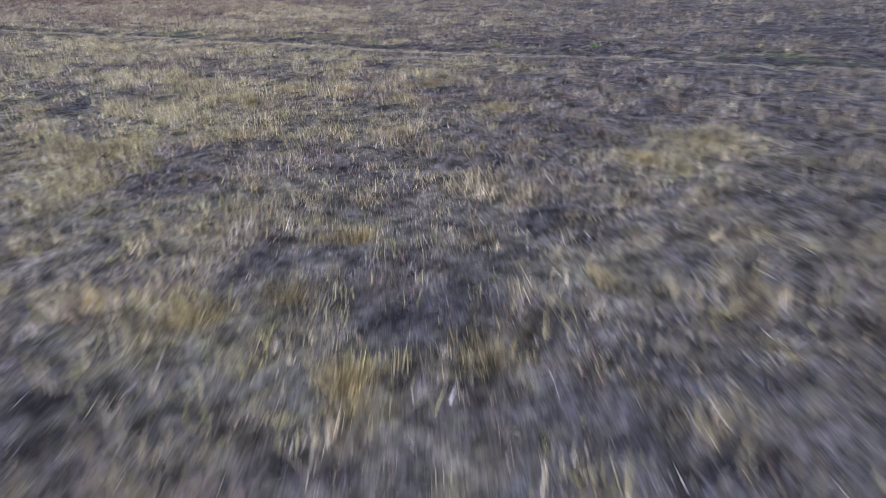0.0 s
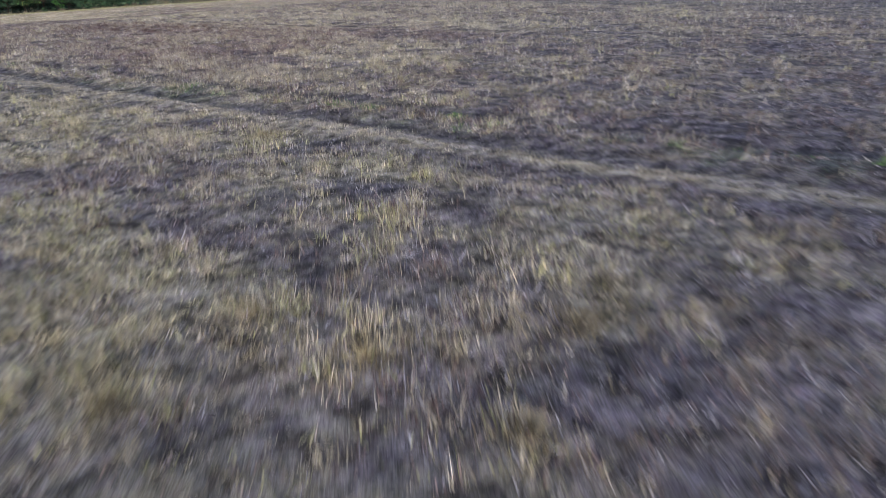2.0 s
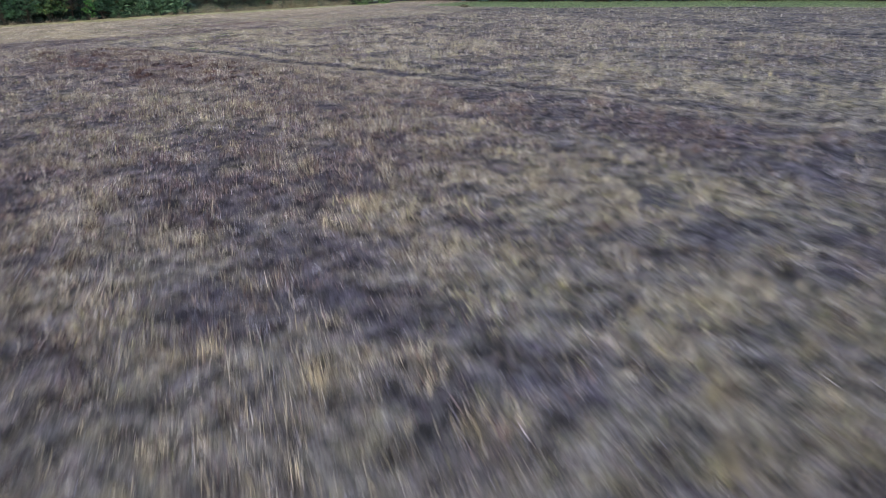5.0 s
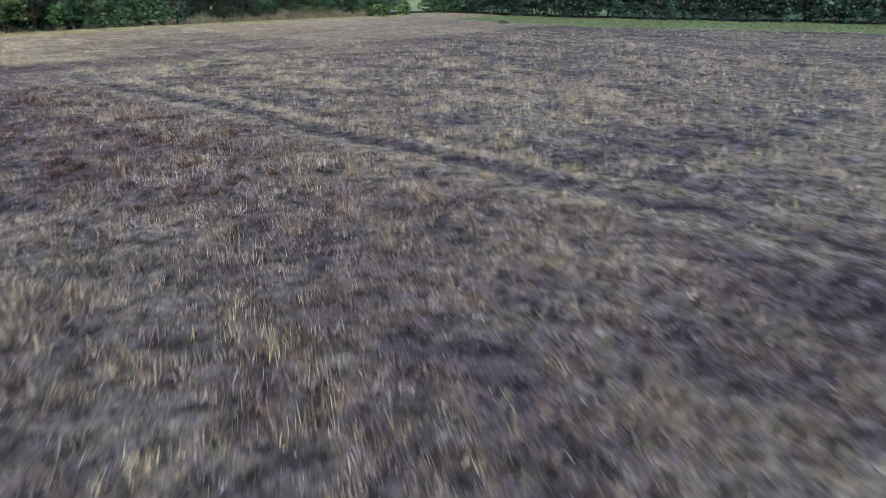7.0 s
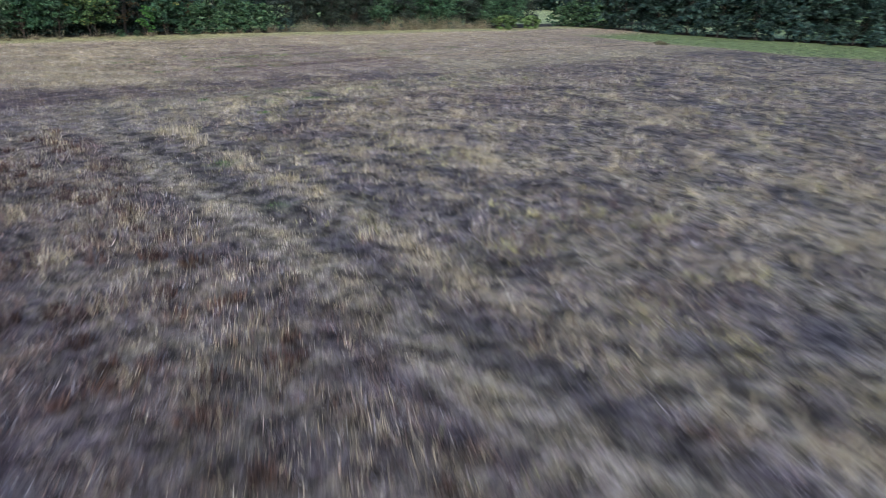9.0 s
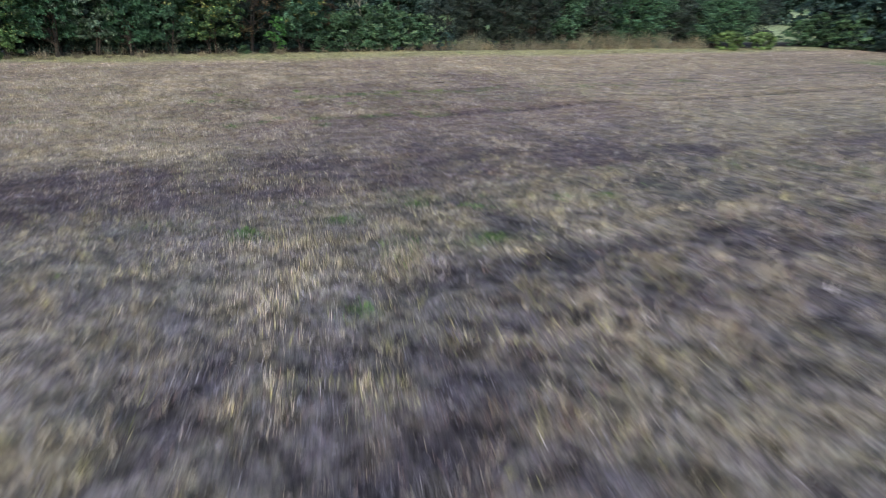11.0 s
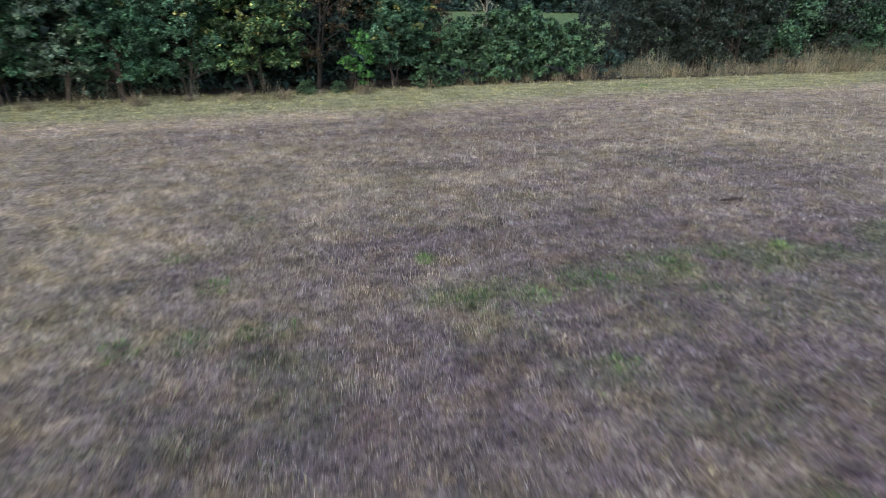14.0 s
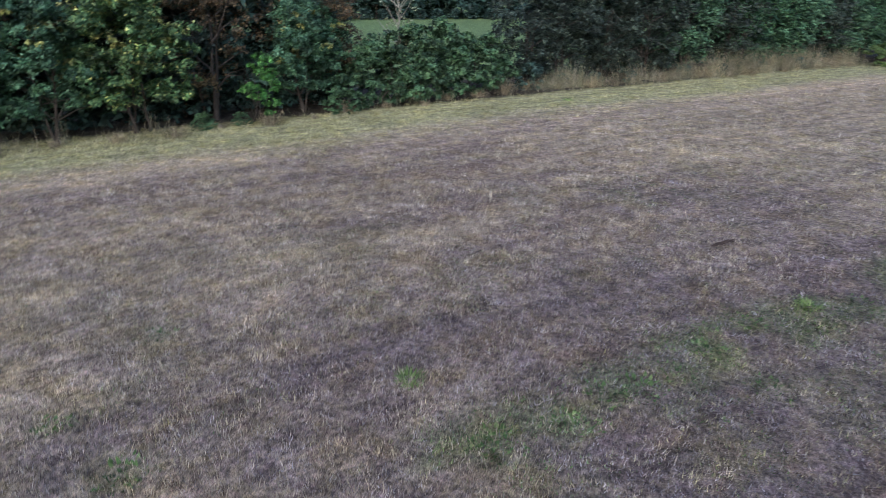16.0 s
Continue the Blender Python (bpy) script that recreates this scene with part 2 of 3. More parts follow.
    brown = band(line, 20.8, 1.6, 1.2) * step(16.5, 18.5, n) * (1 - step(24, 28, n))
    straw = straw * (1 - 0.4 * brown) + 0.5 * head * (1 - step(13, 17, n))
    weed = weed * (1 - 0.5 * head) + 0.2 * pink + 0.35 * brown + head * (0.10 + 0.10 * step(13, 16, d) * step(16, 20, n) + 0.3 * (1 - row) + 0.9 * band(line, 8.2, 0.25, 0.4) * step(0.4, 0.6, cloud(n / 4, d, 1.2, 153, 2)) + 0.5 * band(d, 15.8, 1.6, 1.4) * step(17, 21, n) + 0.2 * band(d, 19, 2.5, 1.0))
    worn = d + (cloud(x, y, 3, 63) - 0.5) * 1.6
    khaki = head * (1 - step(14, 18, n) * (1 - step(30, 36, n))) * step(4, 6, d)
    straw, weed = straw + 0.9 * khaki, weed * (1 - 0.5 * khaki)
    belt = step(upper - 0.4, upper + 1.1, worn) * (1 - step(lower - 1.0, lower + 1.0, worn)) * (0.8 - 0.4 * step(18, 26, n)) * step(8, 13, n)
    weed, straw = weed + 0.9 * belt, straw * (1 - 0.85 * belt)
    turn = 1.5 * band(d, 32.2, 1.5, 1.0) * step(10, 15, n) * (1 - step(28, 40, n))
    straw, weed = straw + 0.5 * turn, weed * np.clip(1 - 0.5 * turn, 0, 1)
    mauve = band(d, 34, 5.5, 3.0) * step(12, 15, n) * (1 - head)
    weed, straw = weed + 0.1 * mauve, straw * (1 - 0.2 * mauve)
    g = cloud(x, y, 0.8, 101)
    green = step(0.62, 0.78, g) * (0.25 * head + 0.5 * turn)
    green = green + step(0.5, 0.62, g) * (2.6 * band(line, 17.4, 0.3, 0.5) * step(14, 17, n) + 1.2 * band(line, 22.1, 0.1, 0.25) * step(13, 16, n) * (1 - step(25, 30, n)) + 0.5 * band(d, 19.5, 1.5, 1.0) + 0.25 * band(d, 13.5, 2, 2)) * head
    green = green + 1.0 * step(0.55, 0.7, g) * band(n, -8.4, 0.7, 0.5) * step(31, 34, d)
    for sx, sy, much in ((-27.4, 48.4, 2.5), (-26.1, 44.5, 4.0), (-33.6, 48.2, 2.0), (-25.5, 44.7, 3.0), (-22.3, 48.8, 3.0), (-24.7, 51.2, 1.5)):
        straw = straw + much * np.exp(-((x - sx) ** 2 + (y - sy) ** 2) / 0.16)
    for sx, sy in GREEN_SPOTS:
        green = green + 1.3 * np.exp(-((x - sx) ** 2 + (y - sy) ** 2) / 0.06) * 1.5 * step(0.25, 0.5, g)
    # tussocks of yellowed grass and bluish dark patches of bare soil
    yellow, bare_patch = 0, 0
    for sx, sy, r in TUSSOCKS:
        yellow = yellow + np.exp(-((x - sx) ** 2 + (y - sy) ** 2) / (r * r))
    for sx, sy, r in BARE_PATCHES:
        bare_patch = bare_patch + np.exp(-((x - sx) ** 2 + (y - sy) ** 2) / (r * r))
    yellow, bare_patch = np.clip(yellow, 0, 1.2) * step(0.25, 0.5, tuft), np.clip(bare_patch, 0, 1)
    straw, weed = (straw + 1.2 * yellow) * (1 - 0.8 * bare_patch), weed * (1 - 0.5 * np.clip(yellow, 0, 1))
    rut = ruts(x, y)
    straw, weed = straw * np.clip(1 - 0.8 * rut, 0, 1), weed * (1 - 0.3 * rut)
    soil = 0.35 + 2.2 * rut + 0.5 * step(0.58, 0.75, cloud(x, y, 0.9, 111, 2))
    soil = soil + 0.45 * cool * (1 - head) + 0.15 * dark + 3.0 * bare_patch
    soil = soil * (1 - 0.8 * np.clip(crushed, 0, 1)) * (1 - 0.4 * khaki)
    ash = band(d, 33, 2.0, 1.5) * (1 - step(15, 20, n)) * step(8, 12, n)
    soil, straw = soil * (1 - 0.7 * ash), straw + 0.5 * ash
    litter = 0.6 * (1 - 0.4 * head) + 1.2 * ash + 0.3 * pink + 0.7 * dark + 0.4 * cool * (1 - head) + 0.7 * head * band(d, 17, 2.5, 2) * step(17, 24, n)
    soil = soil * (1 - 0.45 * head) + 1.9 * step(0.52, 0.68, cloud(u / 1.5, n, 0.65, 121, 2)) * (1 - 0.8 * head) * (0.4 + 0.6 * step(30, 38, d))
    out = [v * field for v in (straw, litter, weed, green)]
    verge = (1 - field) + field * (0.55 * tan + 0.8 * yellow + 0.3 * khaki + (0.04 + 0.13 * band(d, 18, 3.2, 1.0)) * head * (1 - step(21, 23, d)) * (1 - 0.6 * step(0.35, 0.65, patch)) + 0.10 * step(0.5, 0.7, patch) * (1 - head) + 0.15 * turn * step(0.4, 0.6, tuft) + 0.25 * clump * (1 - step(10, 22, u)) * (1 - w1) * (1 - head))
    return out + [verge, soil * field]


TUSSOCKS = [
    (2.0, -34.9, 0.6), (2.9, -35.4, 0.6), (3.2, -36.1, 0.6), (3.8, -35.3, 0.5), (4.6, -34.3, 0.5), (4.2, -36.8, 0.5), (3.3, -33.5, 0.6), (0.0, -30.9, 0.7),
    (0.8, -29.0, 0.8), (5.1, -29.6, 0.6), (5.4, -36.8, 0.3), (6.7, -35.8, 0.4), (11.0, -31.9, 0.9), (9.3, -32.6, 0.7), (2.9, -29.0, 0.7), (3.9, -29.5, 0.4),
    (5.8, -29.7, 0.4), (1.6, -25.4, 0.9), (2.9, -26.1, 0.6), (3.9, -24.7, 0.6), (5.2, -25.7, 0.6), (6.5, -26.8, 0.6), (8.3, -28.2, 0.6), (7.4, -25.3, 0.6),
    (0.6, -22.9, 0.9), (2.3, -16.5, 0.5),
]
BARE_PATCHES = [(2.1, -36.6, 0.5), (5.0, -36.4, 0.4), (7.1, -34.4, 0.6), (5.0, -28.8, 0.5), (3.4, -28.0, 0.4), (-8.3, 18.8, 0.55), (-13.8, 42.8, 0.5), (-15.9, 38.9, 0.4)]
GREEN_SPOTS = [
    (-27.7, 48.8), (-27.0, 49.5), (-26.6, 50.2), (-25.5, 51.6), (-24.9, 52.6), (-24.0, 53.4), (-23.2, 53.9), (-32.6, 49.3), (-18.7, 37.6), (-19.5, 36.1),
    (-16.8, 39.3), (-15.7, 38.1), (-15.2, 40.9), (-17.7, 39.0), (-27.4, 43.0), (-25.8, 44.6), (-23.9, 44.5), (-22.6, 48.2), (-23.2, 47.3), (-26.1, 42.8),
    (-21.7, 48.8), (1.6, -11.4), (4.9, -14.3), (7.1, -15.5), (-14.2, 28.2), (-11.6, 25.6), (-16.4, 34.8), (-19.7, 36.2), (-18.6, 37.7), (-16.5, 39.3), (-15.7, 37.9), (-14.4, 41.5), (-23.5, 46.5), (-22.1, 48.0), (-25.8, 43.9), (-24.6, 45.1), (-27.6, 49.0),
    (-29.6, 46.6), (-29.3, 46.9), (-30.6, 45.5), (-30.1, 46.0), (-26.8, 49.5), (-26.2, 50.4), (-24.8, 51.0), (-25.4, 48.4), (-32.2, 47.4), (-30.9, 47.2), (-25.9, 50.9),
]

ALBEDO = np.array([(0.455, 0.392, 0.275), (0.212, 0.196, 0.208), (0.188, 0.134, 0.115), (0.12, 0.19, 0.06), (0.35, 0.345, 0.18), (0.061, 0.058, 0.062)])


# ---- mesh helpers ----
def fast_mesh(name, verts, corners, material):
    """A mesh of faces that share no vertices, each with the given number of corners."""
    me = bpy.data.meshes.new(name)
    count = len(verts) // corners
    me.vertices.add(len(verts))
    me.vertices.foreach_set("co", np.asarray(verts, np.float32).ravel())
    me.loops.add(len(verts))
    me.loops.foreach_set("vertex_index", np.arange(len(verts), dtype=np.int32))
    me.polygons.add(count)
    me.polygons.foreach_set("loop_start", np.arange(0, len(verts), corners, dtype=np.int32))
    me.update(calc_edges=True)
    me.materials.append(material)
    return me


def part(name, mesh, parent, label=""):
    ob = new(name, mesh)
    ob.parent = parent
    return tagged(ob, label)


def blades(x, y, z, height, width, lean, heads=None):
    """Upright tapering blades, one triangle each, as an array of vertices."""
    k = len(x)
    yaw, tip = rng.uniform(0, 2 * np.pi, k), (rng.uniform(0, 2 * np.pi, k) if heads is None else heads)
    far = height * np.sin(lean)
    up = height * np.cos(lean)
    v = np.empty((k, 3, 3))
    v[:, 0] = np.stack([x - np.cos(yaw) * width / 2, y - np.sin(yaw) * width / 2, z], 1)
    v[:, 1] = np.stack([x + np.cos(yaw) * width / 2, y + np.sin(yaw) * width / 2, z], 1)
    v[:, 2] = np.stack([x + np.cos(tip) * far, y + np.sin(tip) * far, z + up], 1)
    return v.reshape(-1, 3)


def tube(bm, points, radii, sides=7):
    rings = []
    for i, (p, r) in enumerate(zip(points, radii)):
        a, b = points[max(i - 1, 0)], points[min(i + 1, len(points) - 1)]
        axis = (Vector(b) - Vector(a)).normalized()
        q = axis.to_track_quat("Z", "Y")
        rings.append([bm.verts.new(Vector(p) + q @ Vector((r * math.cos(2 * math.pi * k / sides), r * math.sin(2 * math.pi * k / sides), 0))) for k in range(sides)])
    for a, b in zip(rings, rings[1:]):
        for k in range(sides):
            f = bm.faces.new((a[k], a[(k + 1) % sides], b[(k + 1) % sides], b[k]))
            f.smooth = True
    bm.faces.new(rings[-1])


def baked(name, bm, material):
    me = bpy.data.meshes.new(name)
    bm.to_mesh(me)
    bm.free()
    me.materials.append(material)
    return me


# ---- the ground: one sheet, fine on the field and wide to the horizon ----
def spaced(lo, hi, fine, far):
    mid = np.arange(lo, hi + fine, fine)
    grow = np.cumsum(fine * 1.25 ** np.arange(1, 60))
    grow = grow[grow < far]
    return np.concatenate([(lo - grow)[::-1], mid, mid[-1] + grow])


def build_ground():
    xs, ys = spaced(-48, 30, 0.33, 2500), spaced(-42, 98, 0.33, 2500)
    gx, gy = np.meshgrid(xs, ys)
    x, y = gx.ravel(), gy.ravel()
    nx, ny = len(xs), len(ys)
    z = rise(x, y)
    me = bpy.data.meshes.new("ground")
    me.vertices.add(nx * ny)
    me.vertices.foreach_set("co", np.stack([x, y, z], 1).astype(np.float32).ravel())
    i = (np.arange(ny - 1)[:, None] * nx + np.arange(nx - 1)[None]).ravel()
    quad = np.stack([i, i + 1, i + nx + 1, i + nx], 1).astype(np.int32)
    me.loops.add(quad.size)
    me.loops.foreach_set("vertex_index", quad.ravel())
    me.polygons.add(len(quad))
    me.polygons.foreach_set("loop_start", np.arange(0, quad.size, 4, dtype=np.int32))
    me.polygons.foreach_set("use_smooth", np.ones(len(quad), bool))
    me.update(calc_edges=True)
    weight = np.stack(cover_of(x, y), 1)
    weight = weight / weight.sum(1, keepdims=True)
    col = weight @ ALBEDO
    d, e = from_hedge(x, y), from_far_hedge(x, y)
    col = col * (1 - 0.28 * step(4, 7, d) - 0.06 * step(23, 27, d))[:, None]  # bare soil between the tufts
    # the headland's ground colour is tinted slightly lighter and redder
    col = col * (1 + (1 - step(22, 28, d))[:, None] * step(2, 4, d)[:, None] * np.array((0.14, 0.05, 0.03)))
    # short green grass beside the far hedge, paler meadow behind both hedges
    lawn = (1 - step(14, 17, e)) * step(9, 15, d)
    col = col * (1 - lawn[:, None]) + lawn[:, None] * np.array((0.17, 0.22, 0.095))
    beyond = np.maximum(1 - step(-9, -6, d), (1 - step(-9, -5, e)))[:, None]
    open_field = step(-25, -14, x)[:, None] * (1 - step(18, 30, x))[:, None]
    col = col * (1 - beyond) + beyond * (np.array((0.15, 0.22, 0.085)) * (1 - open_field) + open_field * np.array((0.34, 0.40, 0.19)))
    # leaf mould and bare earth under the hedges, darkened for the shade there
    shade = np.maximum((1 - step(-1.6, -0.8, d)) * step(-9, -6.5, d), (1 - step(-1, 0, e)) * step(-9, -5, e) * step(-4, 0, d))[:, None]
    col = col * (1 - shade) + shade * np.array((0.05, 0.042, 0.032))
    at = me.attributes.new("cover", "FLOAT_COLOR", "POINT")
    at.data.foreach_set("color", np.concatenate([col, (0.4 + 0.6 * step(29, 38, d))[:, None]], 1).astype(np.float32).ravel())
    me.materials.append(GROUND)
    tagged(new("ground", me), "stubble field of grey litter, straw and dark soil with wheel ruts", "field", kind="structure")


build_ground()

# ---- stubble, litter and weeds: dense along the flight, thinner away from it ----
FLIGHT = [(4, -42), (5.5, -30), (4.4, -16), (-2, 1.5), (-6, 15), (-13, 30), (-20, 38.5), (-27, 47), (-31, 53)]


def off_flight(x, y):
    best = np.full(len(x), 1e9)
    for (ax, ay), (bx, by) in zip(FLIGHT, FLIGHT[1:]):
        s = np.clip(((x - ax) * (bx - ax) + (y - ay) * (by - ay)) / ((bx - ax) ** 2 + (by - ay) ** 2), 0, 1)
        best = np.minimum(best, np.hypot(x - ax - s * (bx - ax), y - ay - s * (by - ay)))
    return best


def shares_of(x, y):
    """Running shares of the covers at each place; the last one, bare soil, grows little."""
    c = np.stack(cover_of(x, y), 1)
    c[:, 5] *= 0.4
    return (c / c.sum(1, keepdims=True)).cumsum(1)


def sow():
    """Places, sizes and kinds for all stalks, tuft by tuft: belts of falling density. Stalks of one tuft mostly are of one kind."""
    rows = []
    x0, x1, y0, y1 = -62, 60, -46, 102
    for lo, hi, density, size, per in ((0, 7, 680, 1.0, 5), (7, 16, 230, 1.35, 5), (16, 34, 60, 2.0, 4), (34, 90, 9, 2.8, 3)):
        count = int((x1 - x0) * (y1 - y0) * density / per)
        x, y = rng.uniform(x0, x1, count), rng.uniform(y0, y1, count)
        o = off_flight(x, y)
        k = (o >= lo) & (o < hi) & (from_hedge(x, y) > -1.5) & (from_far_hedge(x, y) > -1)
        k &= rng.uniform(0, 1, count) < (0.25 + 0.75 * step(0.36, 0.56, cloud(x, y, 0.5, 131, 2))) * np.clip(1 - 0.95 * ruts(x, y), 0, 1)
        x, y = x[k], y[k]
        kinds = shares_of(x, y)
        many = rng.integers(per // 2, per * 2, len(x))
        lot = np.repeat(rng.uniform(0, 1, len(x)), many)
        wide = np.repeat(rng.uniform(0.03, 0.08, len(x)), many) * size
        x, y = np.repeat(x, many), np.repeat(y, many)
        k = len(x)
        lot = np.where(rng.uniform(0, 1, k) < 0.25, rng.uniform(0, 1, k), lot)
        rows.append((x + rng.normal(0, 1, k) * wide, y + rng.normal(0, 1, k) * wide, np.full(k, size), (lot[:, None] > np.repeat(kinds, many, 0)).sum(1)))
    # the flight slows down here and the ground shows finely
    for radius, count in ((7, 170000), (13, 200000)):
        a, q = rng.uniform(0, 2 * np.pi, count), np.sqrt(rng.uniform(0, 1, count)) * radius
        x, y = -29 + q * np.cos(a), 51 + q * np.sin(a)
        k = from_hedge(x, y) > 0
        rows.append((x[k], y[k], np.full(k.sum(), 0.7), (rng.uniform(0, 1, (k.sum(), 1)) > shares_of(x[k], y[k])).sum(1)))
    return [np.concatenate(v) for v in zip(*rows)]


def build_stalks():
    x, y, size, kind = sow()
    lawn = (1 - step(14, 17, from_far_hedge(x, y))) * step(9, 15, from_hedge(x, y))
    z = rise(x, y) - 0.005
    made = (
        ("straw_stubble", 0, STRAW, (0.08, 0.22), (0.007, 0.014), (0.05, 0.55), "upright pale straw stubble stalks across the harvested field", "stubble"),
        ("dry_litter", 1, LITTER, (0.06, 0.18), (0.010, 0.022), (0.7, 1.45), "grey withered grass and chaff lying on the soil", "plant litter"),
        ("withered_weeds", 2, WEED, (0.05, 0.17), (0.012, 0.024), (0.1, 1.1), "low reddish-brown withered weeds among the stubble", "weeds"),
        ("green_weeds", 3, GREEN, (0.04, 0.13), (0.016, 0.034), (0.2, 1.2), "fresh green weeds sprouting between the stubble rows", "weeds"),
        ("verge_grass", 4, VERGE, (0.08, 0.22), (0.010, 0.020), (0.1, 1.0), "yellow-green grass of the field margin beside the hedge", "grass"),
    )
    for name, k, material, tall, wide, lean, label, category in made:
        m = kind == k
        if k == 4:
            m = m & (lawn < 0.5)
        s = size[m]
        n = int(m.sum())
        h = rng.uniform(*tall, n) * s**0.45 * ((0.65 if k == 0 else 0.55) + (0.35 if k == 0 else 0.45) * step(26, 37, from_hedge(x[m], y[m])))
        mown = 1 - step(26, 37, from_hedge(x[m], y[m]))
        # straw pressed low beside the ruts, so that the camera sees them
        trod = np.maximum(band(across(x[m], y[m]), -9.9, 0.9, 0.5), band(across(x[m], y[m]), 12.4, 0.7, 0.4)) * (1 - mown)
        h = h * (1 - 0.6 * trod) * (0.55 + 0.45 * mown + (1 - mown) * step(0.4, 0.62, cloud(x[m], y[m], 0.7, 171, 2)))
        v = blades(x[m], y[m], z[m], h, rng.uniform(*wide, n) * s * (1 - 0.3 * mown), rng.uniform(*lean, n) * (1 - mown) + mown * (rng.uniform(0.05, 0.6, n) if k in (0, 4) else rng.uniform(0.25, 1.3, n)))
        tagged(new(name, fast_mesh(name, v, 3, material)), label, category, kind="stuff")
    m = (kind == 4) & (lawn >= 0.5)
    v = blades(x[m], y[m], z[m], rng.uniform(0.05, 0.14, m.sum()) * size[m] ** 0.4, rng.uniform(0.012, 0.024, m.sum()) * size[m], rng.uniform(0.1, 0.9, m.sum()))
    tagged(new("margin_lawn", fast_mesh("margin_lawn", v, 3, GREEN)), "short green grass strip before the far hedge", "grass", kind="stuff")


build_stalks()


# ---- trees and shrubs of the hedges ----
def leaf_quads(centres, facing, size):
    """One pointed leaf at each centre, turned roughly to face the given way."""
    k = len(centres)
    n = facing + rng.normal(0, 0.55, (k, 3))
    n /= np.linalg.norm(n, axis=1, keepdims=True)
    a = np.cross(n, rng.normal(0, 1, (k, 3)))
    a /= np.linalg.norm(a, axis=1, keepdims=True)
    b = np.cross(n, a)
    s = size[:, None]
    v = np.empty((k, 3, 3))
    v[:, 0] = centres + a * s * 0.7
    v[:, 1] = centres - a * s * 0.5 + b * s * 0.42
    v[:, 2] = centres - a * s * 0.5 - b * s * 0.42
    return v.reshape(-1, 3)


def crown_mesh(name, height, base, spread, depth, clumps, leaves, size, material, seed, sprigs=18):
    """A crown of leafy clumps round an uneven outline, with gaps between the clumps."""
    r = np.random.default_rng(seed)
    centres, facing = [], []
    share = leaves // clumps
    for _ in range(clumps):
        f = r.uniform(0, 1) ** 0.9
        z = base + (height - base) * f
        wide = (math.sin(math.pi * min(1, 0.22 + 0.74 * f)) ** 0.6) * r.uniform(0.55, 1.08)
        a = r.uniform(0, 2 * math.pi)
        q = r.uniform(0.35, 1) ** 0.5
        c = np.array((math.cos(a) * spread * wide * q, math.sin(a) * depth * wide * q, z))
        rad = (r.uniform(0.3, 0.62) if sprigs > 1 else r.uniform(0.38, 0.85)) * (height - base) / 6.0
        twigs = max(4, share // sprigs)
        p = r.normal(0, 1, (twigs, 3))
        p /= np.linalg.norm(p, axis=1, keepdims=True)
        p[:, 2] = np.where(p[:, 2] < -0.35, -p[:, 2], p[:, 2])
        shell = r.uniform(0.35, 1.08, (twigs, 1)) ** 0.6
        at = c + p * shell * rad * np.array((1.25, 1.25, 0.72))
        way = p * np.array((1, 1, 0.5)) + np.array((0, 0, -0.25)) + r.normal(0, 0.25, (twigs, 3))
        pick = np.arange(share) % twigs
        far = r.uniform(-0.5, 0.7, (share, 1)) * rad * 0.42
        centres.append(at[pick] + way[pick] * far + r.normal(0, 1, (share, 3)) * rad * (0.15 if sprigs > 1 else 0.02))
        facing.append(p[pick] * 0.7 + np.array((0, 0, 0.7)))
    centres, facing = np.concatenate(centres), np.concatenate(facing)
    return fast_mesh(name, leaf_quads(centres, facing, r.uniform(0.7, 1.35, len(centres)) * size), 3, material)


def tree(height, base, spread, depth, clumps, leaves, size, material, seed, label, category="tree", bark=None, stems=2, name="hedge_tree", sprays=0):
    """Several stems from the ground, limbs into the crown, and the crown itself."""
    r = random.Random(seed)
    top = new(name)
    for s in range(stems):
        bm = bmesh.new()
        x0, y0 = r.uniform(-0.35, 0.35) * (stems > 1), r.uniform(-0.3, 0.3) * (stems > 1)
        lx, ly = r.uniform(-0.7, 0.7), r.uniform(-0.5, 0.5)
        pts = [(x0 + lx * f + r.uniform(-0.06, 0.06), y0 + ly * f + r.uniform(-0.06, 0.06), -0.1 + height * 0.6 * f) for f in (0, 0.12, 0.3, 0.5, 0.75, 1)]
        thick = r.uniform(0.05, 0.095) * height / 6
        tube(bm, pts, [thick * q for q in (1.25, 1.0, 0.85, 0.65, 0.4, 0.12)])
        part("trunk", baked("trunk", bm, bark or BARK), top)
        for b in range(4):
            bm = bmesh.new()
            p = Vector(pts[2 + b % 3])
            a, out = r.uniform(0, 6.28), r.uniform(0.5, 0.85)
            end = p + Vector((math.cos(a) * spread * out, math.sin(a) * depth * out, r.uniform(0.4, 1.5)))
            mid = p.lerp(end, 0.5) + Vector((0, 0, r.uniform(-0.1, 0.3)))
            tube(bm, [p, mid, end], [thick * 0.4, thick * 0.27, thick * 0.06], 5)
            part("limb", baked("limb", bm, bark or BARK), top)
    part("crown", crown_mesh("crown", height, base, spread, depth, clumps, leaves, size, material, seed, 14 if size < 0.11 else 1), top)
    if sprays:
        part("yellowing_sprays", crown_mesh("yellowing_sprays", height * 0.98, base + (height - base) * 0.3, spread * 1.04, depth * 1.04, sprays, leaves // clumps * sprays, size, YELLOWING, seed + 7), top, "sprays of leaves turning yellow")
    return tagged(top, label, category)


